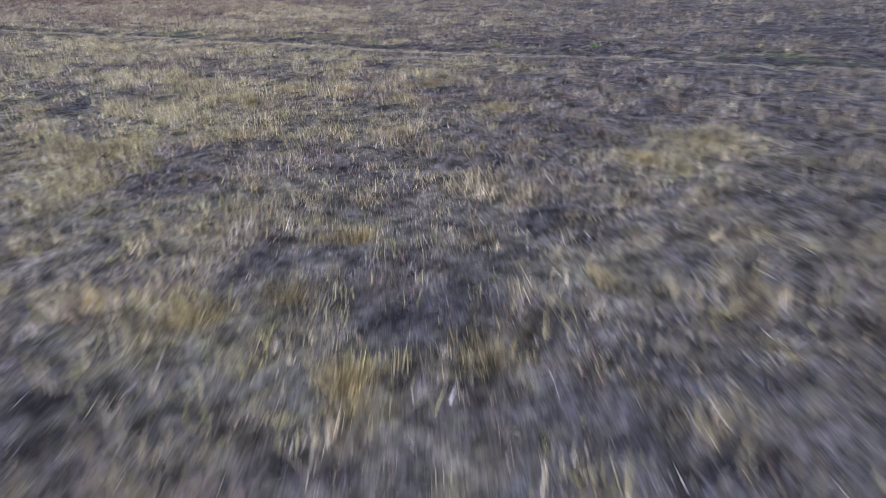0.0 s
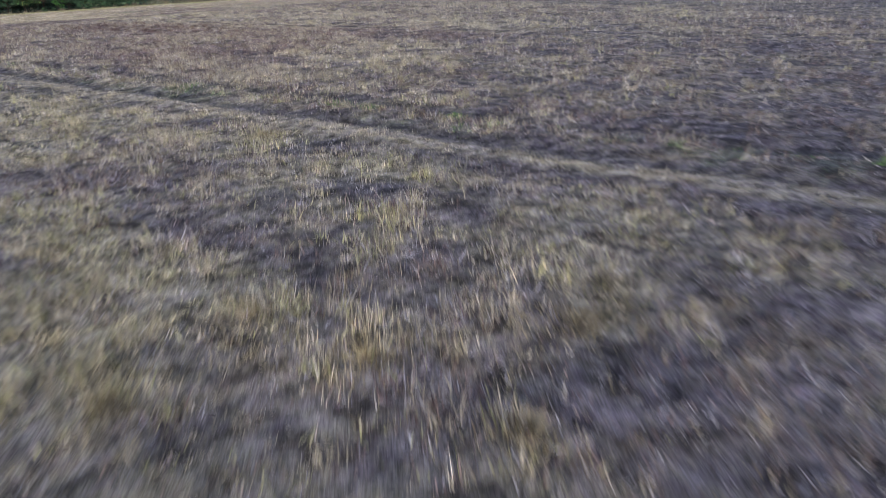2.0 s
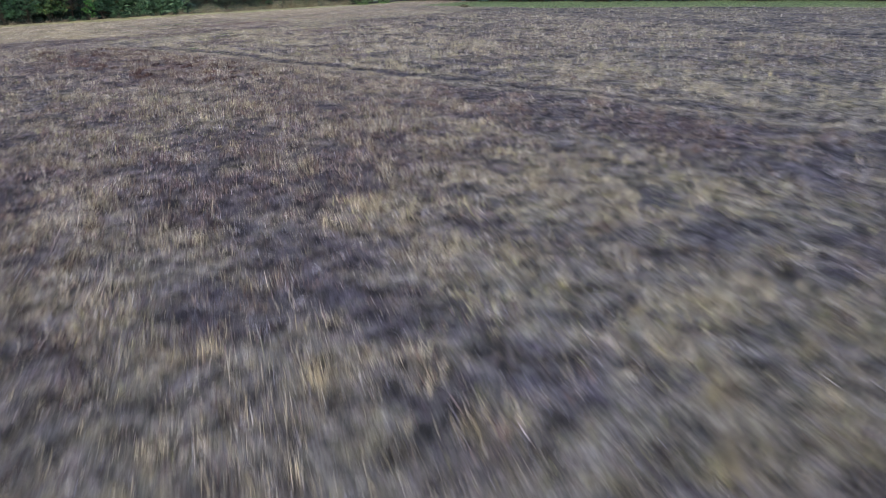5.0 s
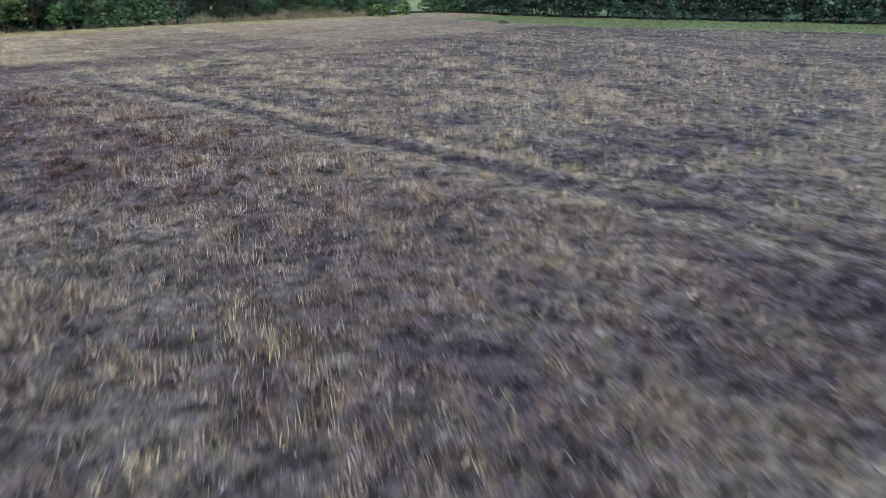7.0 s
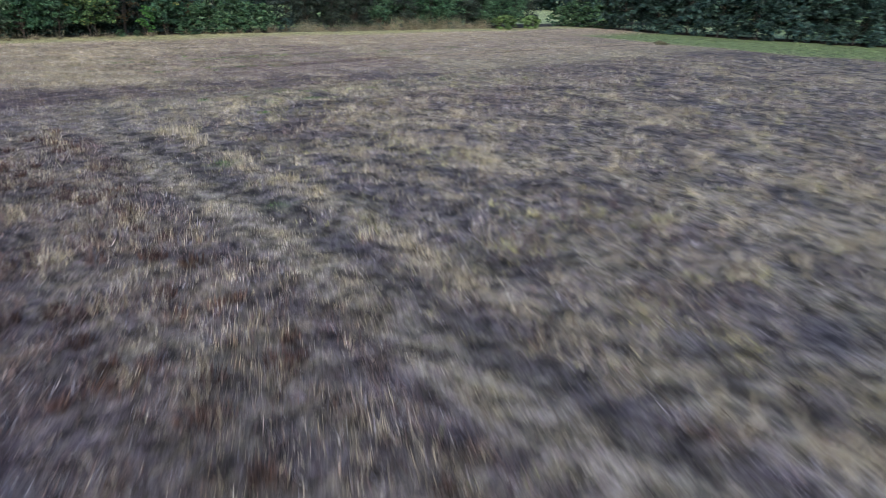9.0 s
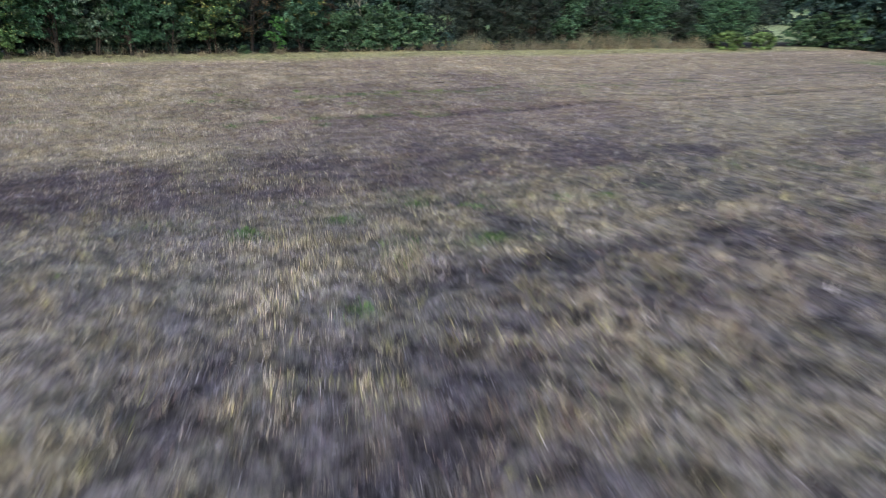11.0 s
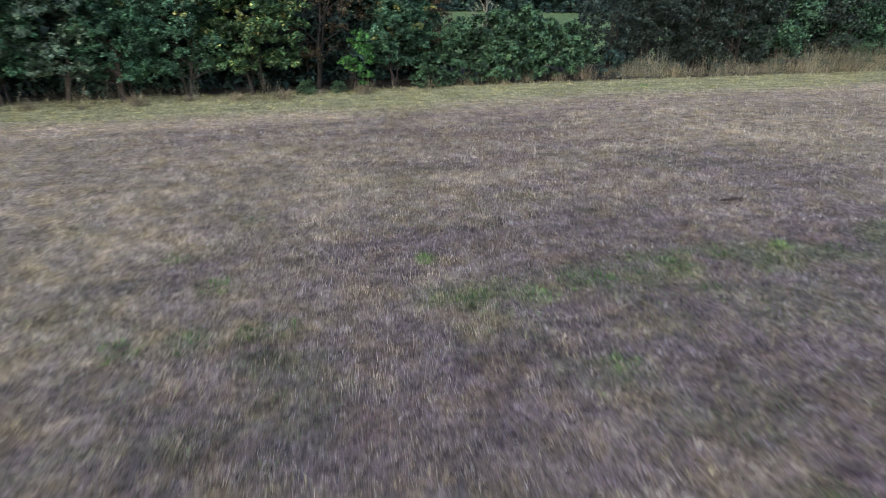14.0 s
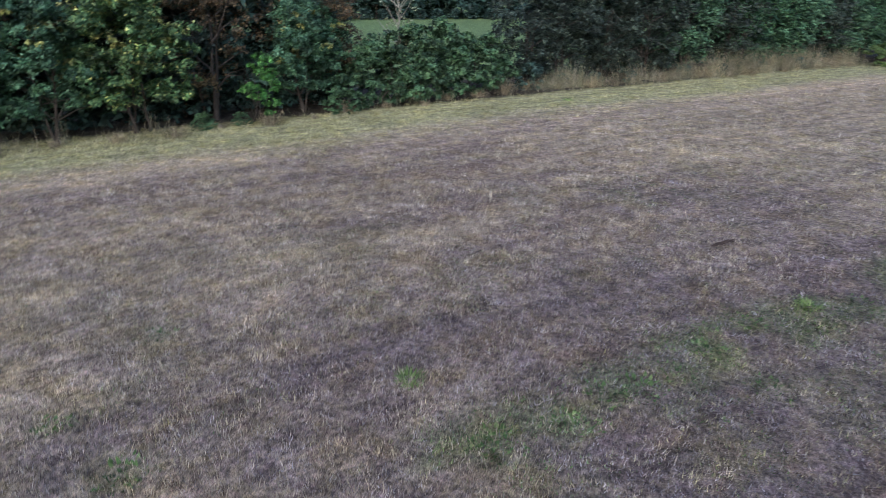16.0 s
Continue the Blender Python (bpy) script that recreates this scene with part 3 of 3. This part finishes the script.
def leaf_material(name, dark, mid, light, spark=None):
    dark, mid, light, spark = [tuple(v * k for v, k in zip(c, (1.08, 1.14, 1.2))) for c in (dark, mid, light, spark or light)]
    return blade_material(name, [(0, dark), (0.45, mid), (0.9, light), (1, spark)], patch=0.9, rough=0.6, low=0.6, high=1.35, clump=1.8, gloss=0.3)


DARK_GREEN = leaf_material("dark_green_leaf", (0.018, 0.046, 0.023), (0.045, 0.108, 0.05), (0.095, 0.19, 0.088))
# leaf colour darkened to stand in for shade inside the hedges
SHADED_LEAF = leaf_material("shaded_leaf", (0.010, 0.024, 0.018), (0.024, 0.05, 0.036), (0.054, 0.094, 0.066))
YELLOWING = leaf_material("yellowing_leaf", (0.08, 0.095, 0.028), (0.21, 0.215, 0.065), (0.38, 0.36, 0.12))
# bluish leaf colour, likewise darkened in place of shade
SHADED_BLUE_LEAF = leaf_material("shaded_blue_leaf", (0.015, 0.035, 0.03), (0.035, 0.072, 0.055), (0.075, 0.12, 0.09))
BRAMBLE = leaf_material("bramble_leaf", (0.02, 0.045, 0.02), (0.05, 0.105, 0.045), (0.11, 0.185, 0.085))
BLUE_GREEN = leaf_material("blue_green_leaf", (0.024, 0.058, 0.032), (0.058, 0.127, 0.062), (0.12, 0.215, 0.11))
YELLOW_GREEN = leaf_material("yellow_green_leaf", (0.03, 0.068, 0.024), (0.068, 0.136, 0.05), (0.14, 0.215, 0.075), (0.45, 0.42, 0.12))
OLIVE = leaf_material("olive_leaf", (0.015, 0.023, 0.015), (0.034, 0.049, 0.034), (0.068, 0.088, 0.062))
RUST = leaf_material("rusty_leaf", (0.032, 0.026, 0.014), (0.105, 0.075, 0.036), (0.17, 0.118, 0.058), (0.20, 0.10, 0.05))
BRIGHT = leaf_material("bright_green_leaf", (0.035, 0.10, 0.025), (0.065, 0.18, 0.04), (0.11, 0.26, 0.06))
LIME = leaf_material("light_green_leaf", (0.06, 0.10, 0.03), (0.11, 0.18, 0.055), (0.19, 0.27, 0.09))
SILVER = leaf_material("grey_green_leaf", (0.04, 0.07, 0.04), (0.085, 0.135, 0.075), (0.155, 0.205, 0.12), (0.32, 0.35, 0.25))
PALE_LEAF = leaf_material("pale_leaf", (0.12, 0.14, 0.07), (0.22, 0.24, 0.13), (0.34, 0.35, 0.21))

TUFT_GREEN = leaf_material("grass_tuft_leaf", (0.07, 0.12, 0.03), (0.16, 0.22, 0.06), (0.27, 0.33, 0.12))
OCHRE = blade_material("yellowed_tussock", [(0, (0.17, 0.13, 0.075)), (0.5, (0.36, 0.295, 0.17)), (1, (0.55, 0.47, 0.31))])
DOCK_LEAF = blade_material("withered_dock_leaf", [(0, (0.05, 0.03, 0.027)), (0.6, (0.125, 0.073, 0.058)), (1, (0.22, 0.15, 0.115))])
WHEAT = blade_material("tan_grass_clump", [(0, (0.13, 0.115, 0.07)), (0.6, (0.28, 0.235, 0.15)), (1, (0.44, 0.38, 0.26))])


def sapling():
    """A slender pale stem with bare twigs fanning out and a few leaves."""
    r = random.Random(5)
    top = new("pale_sapling")
    bm = bmesh.new()
    tube(bm, [(0, 0, -0.1), (0.05, 0.02, 1.5), (0.0, 0.06, 3.0), (0.08, 0, 4.9)], [0.05, 0.042, 0.03, 0.01], 6)
    part("trunk", baked("trunk", bm, PALE_BARK), top)
    for b in range(18):
        bm = bmesh.new()
        z, a = r.uniform(1.6, 4.4), b * 2.4
        out = r.uniform(0.5, 1.0)
        tube(bm, [(0, 0, z), (math.cos(a) * out * 0.5, math.sin(a) * out * 0.5, z + 0.45), (math.cos(a) * out, math.sin(a) * out, z + 1.0)], [0.02, 0.014, 0.006], 4)
        part("limb", baked("limb", bm, PALE_BARK), top)
    part("crown", crown_mesh("crown", 4.9, 1.9, 0.9, 0.8, 26, 520, 0.065, PALE_LEAF, 18), top)
    return tagged(top, "slender pale sapling with bare twigs and sparse leaves", "tree")


KINDS = {
    "dark": tree(5.4, 1.15, 2.5, 1.7, 215, 26000, 0.1, DARK_GREEN, 11, "dense dark green hedge tree with bare stems below", stems=4),
    "blue": tree(5.6, 1.2, 2.3, 1.6, 200, 25000, 0.1, BLUE_GREEN, 12, "blue-green hedge tree with layered branches and some yellow sprays", stems=3, sprays=16),
    "yellow": tree(4.5, 1.05, 2.1, 1.6, 190, 23000, 0.094, YELLOW_GREEN, 13, "hedge tree with green leaves turning yellow", stems=3, sprays=20),
    "olive": tree(7.0, 0.6, 2.4, 1.8, 180, 18000, 0.105, OLIVE, 14, "tall dull olive hedge tree with fine leaves", stems=3),
    "rust": tree(6.8, 1.0, 1.8, 1.4, 95, 10500, 0.085, RUST, 15, "half-bare tree with rusty brown autumn leaves", stems=3),
    "bright": tree(2.3, 0.35, 0.7, 0.65, 26, 3600, 0.092, BRIGHT, 16, "small bright green shrub in the hedge", "shrub", stems=2, name="green_shrub"),
    "bramble": tree(2.1, 0.05, 1.7, 1.2, 80, 12500, 0.09, BRAMBLE, 17, "low tangled bramble bush at the hedge foot", "bush", stems=1, name="bramble_bush"),
    "pale": sapling(),
    "silver": tree(5.8, 0.9, 2.0, 1.6, 105, 16500, 0.108, SILVER, 25, "grey-green hedge tree with pale flowering tips", stems=2),
    "row_dark": tree(6.4, 0.8, 2.3, 1.7, 110, 9000, 0.135, DARK_GREEN, 26, "dark green tree farther along the hedge", stems=2),
    "row_blue": tree(6.0, 0.8, 2.2, 1.6, 105, 9000, 0.135, BLUE_GREEN, 27, "blue-green tree farther along the hedge", stems=2),
    "row_olive": tree(7.0, 0.6, 2.3, 1.8, 110, 9500, 0.13, OLIVE, 28, "tall olive tree farther along the hedge", stems=2),
    "thicket": tree(6.0, 0.2, 2.6, 1.6, 100, 4200, 0.31, SHADED_LEAF, 19, "thicket tree in the depth of the hedge, its leaves darkened for shade", stems=2),
    "far_bramble": tree(2.1, 0.05, 1.7, 1.2, 50, 3500, 0.17, SHADED_BLUE_LEAF, 24, "low dark bramble at the far hedge foot", "bush", stems=1, name="bramble_bush"),
    "far": tree(8.0, 0.5, 3.0, 2.3, 85, 4600, 0.31, SHADED_LEAF, 20, "tall dark tree of the far hedge", stems=2),
    "far_blue": tree(7.4, 0.4, 2.8, 2.2, 80, 4600, 0.31, SHADED_BLUE_LEAF, 21, "tall bluish-green tree of the far hedge", stems=2),
    "wood": tree(9.0, 0.0, 4.2, 3.0, 90, 2700, 0.7, SHADED_LEAF, 23, "dark tree at the edge of a distant wood", stems=1),
    "low": tree(2.0, 0.0, 2.3, 1.6, 60, 7000, 0.2, LIME, 22, "rounded light green bush at the corner of the field", "bush", stems=1, name="round_bush"),
}
used = set()


def plant(kind, x, y, turn, scale=1.0, group="hedge trees"):
    m = Matrix.Translation((x, y, float(rise(np.array([x]), np.array([y]))[0]) - 0.03)) @ Matrix.Rotation(radians(turn), 4, "Z") @ Matrix.Scale(scale, 4)
    ob = KINDS[kind]
    if kind in used:
        ob = copy_thing(ob, m)
    else:
        used.add(kind)
        ob.matrix_basis = m
    return tagged(ob, group=group)


# the near hedge, tree by tree along its foot; the second number is the distance behind the foot
HEDGE = [(-75, 18), (-58, 39), (-47.2, 52.0), (-43.8, 56.4), (-41.2, 60.5), (-38.2, 65.2), (-34.2, 72.2), (-28.2, 78.7), (-19.7, 87.7), (-10.5, 98.5)]


def hedge_at(s, back):
    """A place s metres along the near hedge from its point beside the last flight leg, and that far behind its foot."""
    length = [math.dist(a, b) for a, b in zip(HEDGE, HEDGE[1:])]
    s += sum(length[:3])
    for (a, b), l in zip(zip(HEDGE, HEDGE[1:]), length):
        if s <= l or b == HEDGE[-1]:
            f = s / l
            return a[0] + (b[0] - a[0]) * f - (b[1] - a[1]) / l * back, a[1] + (b[1] - a[1]) * f + (b[0] - a[0]) / l * back
        s -= l


ROW = [
    ("row_olive", -34, 1.6, 1.0), ("row_dark", -30.5, 1.4, 1.05), ("row_blue", -27, 1.7, 1.0), ("row_dark", -23.5, 1.4, 1.0), ("row_olive", -20, 1.8, 1.05),
    ("silver", -17, 1.5, 1.05), ("row_dark", -14, 1.8, 1.1), ("row_dark", -11.6, 1.5, 1.0), ("yellow", -8.8, 1.2, 1.1), ("rust", -7.7, 2.4, 1.0), ("low", -9.0, 0.4, 0.8), ("dark", -5.9, 1.4, 0.9), ("silver", -3.8, 1.5, 0.9),
    ("dark", -2.0, 1.2, 0.8), ("rust", -2.4, 3.2, 1.1), ("blue", 0.2, 1.3, 0.78), ("yellow", 2.7, 1.2, 0.95), ("rust", 0.6, 3.4, 1.1), ("rust", 5.2, 2.4, 0.95), ("olive", 5.0, 3.6, 0.95),
    ("bright", 6.8, 0.5, 1.05), ("rust", 7.4, 3.2, 1.1), ("blue", 8.9, 1.5, 0.95), ("dark", 9.9, 2.8, 0.8), ("olive", 11.0, 3.4, 0.62), ("rust", 11.2, 2.6, 0.68), ("bramble", 11.9, 0.9, 1.2),
    ("bramble", 13.4, 1.3, 1.2), ("pale", 13.6, 1.6, 1.0), ("bramble", 15.0, 1.2, 1.3), ("bramble", 16.8, 1.3, 1.1), ("bramble", 18.4, 1.5, 1.0), ("bramble", 9.9, 0.4, 0.42), ("olive", 20.9, 1.9, 0.95),
    ("olive", 23.2, 1.7, 1.0), ("olive", 26.0, 1.9, 0.95), ("olive", 29.0, 1.6, 1.05), ("row_blue", 32.2, 1.9, 1.05), ("row_olive", 35.2, 1.6, 0.95), ("row_dark", 36.6, 1.6, 0.95),
    ("row_dark", 38.8, 1.8, 1.0), ("row_blue", 41.5, 1.6, 1.0), ("row_olive", 44.5, 1.8, 0.95), ("row_blue", 47.5, 1.8, 0.9), ("row_dark", 50.2, 1.8, 0.9), ("row_blue", 53.0, 1.6, 0.9), ("row_olive", 55.5, 1.8, 0.85),
    ("far_bramble", 20.5, 0.8, 0.6), ("far_bramble", 22.5, 0.7, 0.5), ("far_bramble", 24.5, 0.7, 0.5), ("far_bramble", 27.0, 0.6, 0.5), ("far_bramble", 31.0, 0.7, 0.55), ("far_bramble", 34.0, 0.6, 0.5),
    ("far_bramble", 37.5, 0.7, 0.55), ("far_bramble", 41.0, 0.6, 0.55), ("bramble", 4.6, 0.5, 0.24), ("bramble", 5.9, 0.4, 0.2),
]
for i, (kind, s, back, scale) in enumerate(ROW):
    px, py = hedge_at(s, back - 0.5)
    plant(kind, px, py, 50 + (i * 67) % 41 - 20 + 180 * (i % 2), scale, "near hedge")
for i in range(37):
    s = -38 + i * 2.5 + (i * 37 % 11) * 0.1
    if 8.6 < s < 23.0:
        continue
    px, py = hedge_at(s, 3.2 + (i % 2) * 1.7)
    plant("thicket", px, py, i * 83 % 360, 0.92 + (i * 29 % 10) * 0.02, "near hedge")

# low dark thickets added to act as the shade under the crowns
for i in range(11):
    px, py = hedge_at(-7 + i * 1.75, 2.4 + (i % 2) * 0.5)
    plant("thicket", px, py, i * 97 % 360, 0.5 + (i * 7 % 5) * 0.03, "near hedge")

# small thickets added to hide the meadow behind the stems
for s, back in ((9.6, 4.6), (11.2, 4.2), (12.6, 4.8), (9.0, 6.5)):
    px, py = hedge_at(s, back)
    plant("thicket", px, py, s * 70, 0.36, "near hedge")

# the far hedge and the round bush by the gap
for x, y, turn, scale in ((-12.8, 93.0, 20, 1.0), (-9.8, 96.8, 60, 0.95)):
    plant("low", x, y, turn, scale, "field corner")
for x, y, turn, scale in ((-6.2, 105.0, 20, 1.0), (-4.6, 105.5, 90, 1.3), (-1.8, 103.2, 150, 1.4)):
    plant("bramble", x, y, turn, scale, "field corner")
FAR = [(x, float(np.interp(x, (-4, 0, 6, 15, 30, 43, 55, 80), (107, 104, 98, 91, 87, 82, 75, 59)))) for x in np.arange(-3.5, 80, 3.2).tolist()]
for i, (x, y) in enumerate(FAR):
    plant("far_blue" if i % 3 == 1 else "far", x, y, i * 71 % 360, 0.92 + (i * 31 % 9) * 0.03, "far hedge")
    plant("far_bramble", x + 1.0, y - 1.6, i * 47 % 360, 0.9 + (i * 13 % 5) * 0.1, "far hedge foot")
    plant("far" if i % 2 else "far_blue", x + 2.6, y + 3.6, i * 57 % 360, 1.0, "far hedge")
for i in range(12):
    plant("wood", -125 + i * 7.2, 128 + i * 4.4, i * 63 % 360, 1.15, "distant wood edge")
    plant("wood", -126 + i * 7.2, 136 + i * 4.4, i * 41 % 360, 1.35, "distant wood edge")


# bushes added to close the pale line under the wood's crowns
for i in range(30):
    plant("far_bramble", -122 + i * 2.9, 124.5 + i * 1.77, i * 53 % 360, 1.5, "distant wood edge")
# made-up tree row that covers the sky behind the hedge gap
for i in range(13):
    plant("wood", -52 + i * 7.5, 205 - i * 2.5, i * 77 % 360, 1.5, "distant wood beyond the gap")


# ---- tall dry grass along the hedge foot ----
def build_tall_grass():
    s, back = rng.uniform(-40, 47, 60000), rng.normal(0.1, 0.55, 60000)
    px = np.array([p[0] for p in HEDGE]); py = np.array([p[1] for p in HEDGE])
    length = np.concatenate([[0], np.hypot(np.diff(px), np.diff(py)).cumsum()])
    t = s + length[3]
    i = np.clip(np.searchsorted(length, t) - 1, 0, len(px) - 2)
    f = (t - length[i]) / (length[i + 1] - length[i])
    dx, dy = (px[i + 1] - px[i]), (py[i + 1] - py[i])
    l = np.hypot(dx, dy)
    x, y = px[i] + dx * f - dy / l * back, py[i] + dy * f + dx / l * back
    thick = cloud(x, y, 1.0, 201, 2)
    lush = step(16, 21, s) * 0.24
    keep = rng.uniform(0, 1, len(x)) < (0.4 + 0.6 * step(11, 16, s)) * (0.05 + 0.85 * step(0.6 - lush, 0.84 - lush, thick))
    x, y, s, thick = x[keep], y[keep], s[keep], thick[keep]
    k = len(x)
    h = rng.uniform(0.35, 0.85, k) * (0.55 + 0.6 * thick) * (0.45 + 1.1 * step(0.3, 0.7, cloud(x, y, 2.4, 207, 2))) * (1 + 0.6 * step(16, 21, s))
    v = blades(x, y, rise(x, y) - 0.01, h, rng.uniform(0.007, 0.016, k), np.abs(rng.normal(0, 0.5, k)))
    tagged(new("tall_dry_grass", fast_mesh("tall_dry_grass", v, 3, TALL)), "tall tan dry grass standing along the hedge foot", "grass", kind="stuff")


build_tall_grass()


# ---- single plants and marks on the field ----
def weed_clump(seed, radius, height, count, material, label, name, low=0.2, high=1.2, fine=1.0):
    """A tuft of bent blades that grow from one spot."""
    r = random.Random(seed)
    bm = bmesh.new()
    for _ in range(count):
        a, lean, h = r.uniform(0, 2 * math.pi), r.uniform(low, high), height * r.uniform(0.35, 1)
        out = Vector((math.cos(a), math.sin(a), 0))
        side = Vector((-out.y, out.x, 0)).lerp(out, r.uniform(-0.6, 0.6)) * r.uniform(0.006, 0.014) * fine
        foot = out * (r.uniform(0, 1) ** 0.6 * radius) + Vector((0, 0, -0.03))
        mid = foot + out * h * 0.5 * math.sin(lean * 0.6) + Vector((0, 0, 0.5 * h * math.cos(lean * 0.6)))
        tip = mid + out * h * 0.5 * math.sin(lean * 1.4) + Vector((0, 0, 0.5 * h * math.cos(lean * 1.4)))
        w, x, p, q, e = [bm.verts.new(v) for v in (foot + side * 0.6, foot - side * 0.6, mid + side, mid - side, tip)]
        bm.faces.new((w, x, q, p))
        bm.faces.new((p, q, e))
    return tagged(new(name, baked(name, bm, material)), label, "weed", "weed clumps")


CLUMPS = {
    "patch": weed_clump(9, 0.22, 0.10, 90, GREEN, "low patch of fresh green weeds between the stubble", "green_weed_patch", 0.3, 1.35, 1.9),
    "tuft": weed_clump(2, 0.20, 0.20, 150, TUFT_GREEN, "bright green grass tuft on the stubble", "grass_tuft"),
    "stalk": weed_clump(4, 0.05, 0.55, 5, STRAW, "thin dry weed stalks standing over the stubble", "dry_stalks", 0.02, 0.35),
}
SPOTS = [
    ("tuft", -28.9, 49.6), ("tuft", -30.6, 70.9), ("tuft", -24.0, 53.4), ("stalk", -35.3, 57.5), ("stalk", -29.9, 56.4),
]
SPOTS += [("patch", x, y) for x, y in GREEN_SPOTS]
placed = set()
for i, (kind, x, y) in enumerate(SPOTS):
    m = Matrix.Translation((x, y, float(rise(np.array([x]), np.array([y]))[0]))) @ Matrix.Rotation(i * 1.7, 4, "Z") @ Matrix.Scale(0.85 + (i * 37 % 10) * 0.04, 4)
    if kind in placed:
        copy_thing(CLUMPS[kind], m)
    else:
        placed.add(kind)
        CLUMPS[kind].matrix_basis = m


def build_tussocks():
    """Yellowed dead grass in thick tussocks, with blades that lean out from each middle."""
    rows = []
    for sx, sy, r in TUSSOCKS:
        count = int(1500 * r)
        a, q = rng.uniform(0, 2 * np.pi, count), r * np.abs(rng.normal(0, 0.62, count))
        x, y = sx + q * np.cos(a), sy + q * np.sin(a)
        keep = cloud(x, y, 0.55, 211, 2) > 0.42
        x, y, a = x[keep], y[keep], a[keep]
        k = len(x)
        rows.append(blades(x, y, rise(x, y) - 0.01, rng.uniform(0.07, 0.2, k), rng.uniform(0.008, 0.018, k), rng.uniform(0.1, 1.1, k), a + rng.normal(0, 0.8, k)))
    tagged(new("yellowed_tussocks", fast_mesh("yellowed_tussocks", np.concatenate(rows), 3, OCHRE)), "tussocks of yellowed dead grass among the stubble", "grass", kind="stuff")


build_tussocks()

def build_dock():
    """Red-brown withered dock between the straw, on the hedge's side of the second tramline."""
    rows = []
    for _ in range(140):
        n, u, r = rng.uniform(5.5, 11.0), rng.uniform(-35, -15), rng.uniform(0.1, 0.22)
        a, q = rng.uniform(0, 2 * np.pi, 60), r * np.sqrt(rng.uniform(0, 1, 60))
        x, y = 0.615 * n + 0.79 * u + q * np.cos(a), 0.79 * n - 0.615 * u + q * np.sin(a)
        rows.append(blades(x, y, rise(x, y) - 0.01, rng.uniform(0.08, 0.22, 60), rng.uniform(0.015, 0.035, 60), rng.uniform(0.1, 0.9, 60), a))
    tagged(new("withered_dock", fast_mesh("withered_dock", np.concatenate(rows), 3, DOCK_LEAF)), "dark red-brown withered dock among the stubble", "weeds", kind="stuff")


build_dock()

FOOT = [weed_clump(60 + k, 0.3 + 0.1 * k, 0.52 + 0.12 * k, 210, WHEAT, "tall tan dry grass clump at the hedge foot", "dry_grass_clump", 0.05, 0.85, 0.55) for k in range(3)]
for i in range(54):
    s = -30 + i * 1.42 + (i * 41 % 13) * 0.12
    x, y = hedge_at(s, 0.15 - (i * 17 % 7) * 0.14)
    m = Matrix.Translation((x, y, float(rise(np.array([x]), np.array([y]))[0]))) @ Matrix.Rotation(i * 2.1, 4, "Z") @ Matrix.Scale((0.75 + (i * 23 % 9) * 0.06) * (1.3 if s > 17 else 0.9), 4)
    if i < 3:
        FOOT[i].matrix_basis = m
    else:
        copy_thing(FOOT[i % 3], m)


def heap(name, x, y, rx, ry, high, turn, seed, label, category, material):
    """A rough low heap of soil."""
    bm = bmesh.new()
    bmesh.ops.create_icosphere(bm, subdivisions=4, radius=1)
    for v in bm.verts:
        k = 1 + 0.7 * (noise.noise(v.co * 2.6 + Vector((seed, 0, 0))) + 0.8 * noise.noise(v.co * 7))
        v.co = Vector((v.co.x * rx * k, v.co.y * ry * k, max(v.co.z, -0.15) * high * k))
    ob = new(name, baked(name, bm, material))
    ob.matrix_basis = pose(x, y, 0, 0, 0, turn)
    return tagged(ob, label, category)


heap("earth_mound", 3.7, 77.5, 0.6, 0.4, 0.24, 20, 3.0, "low mound of half-overgrown earth at the edge of the grass strip", "mound", GRASSY_SOIL)
heap("upturned_clod", -25.05, 55.65, 0.27, 0.035, 0.03, 48, 8.0, "upturned dark soil clod in a bare scrape", "soil clod", SOIL)
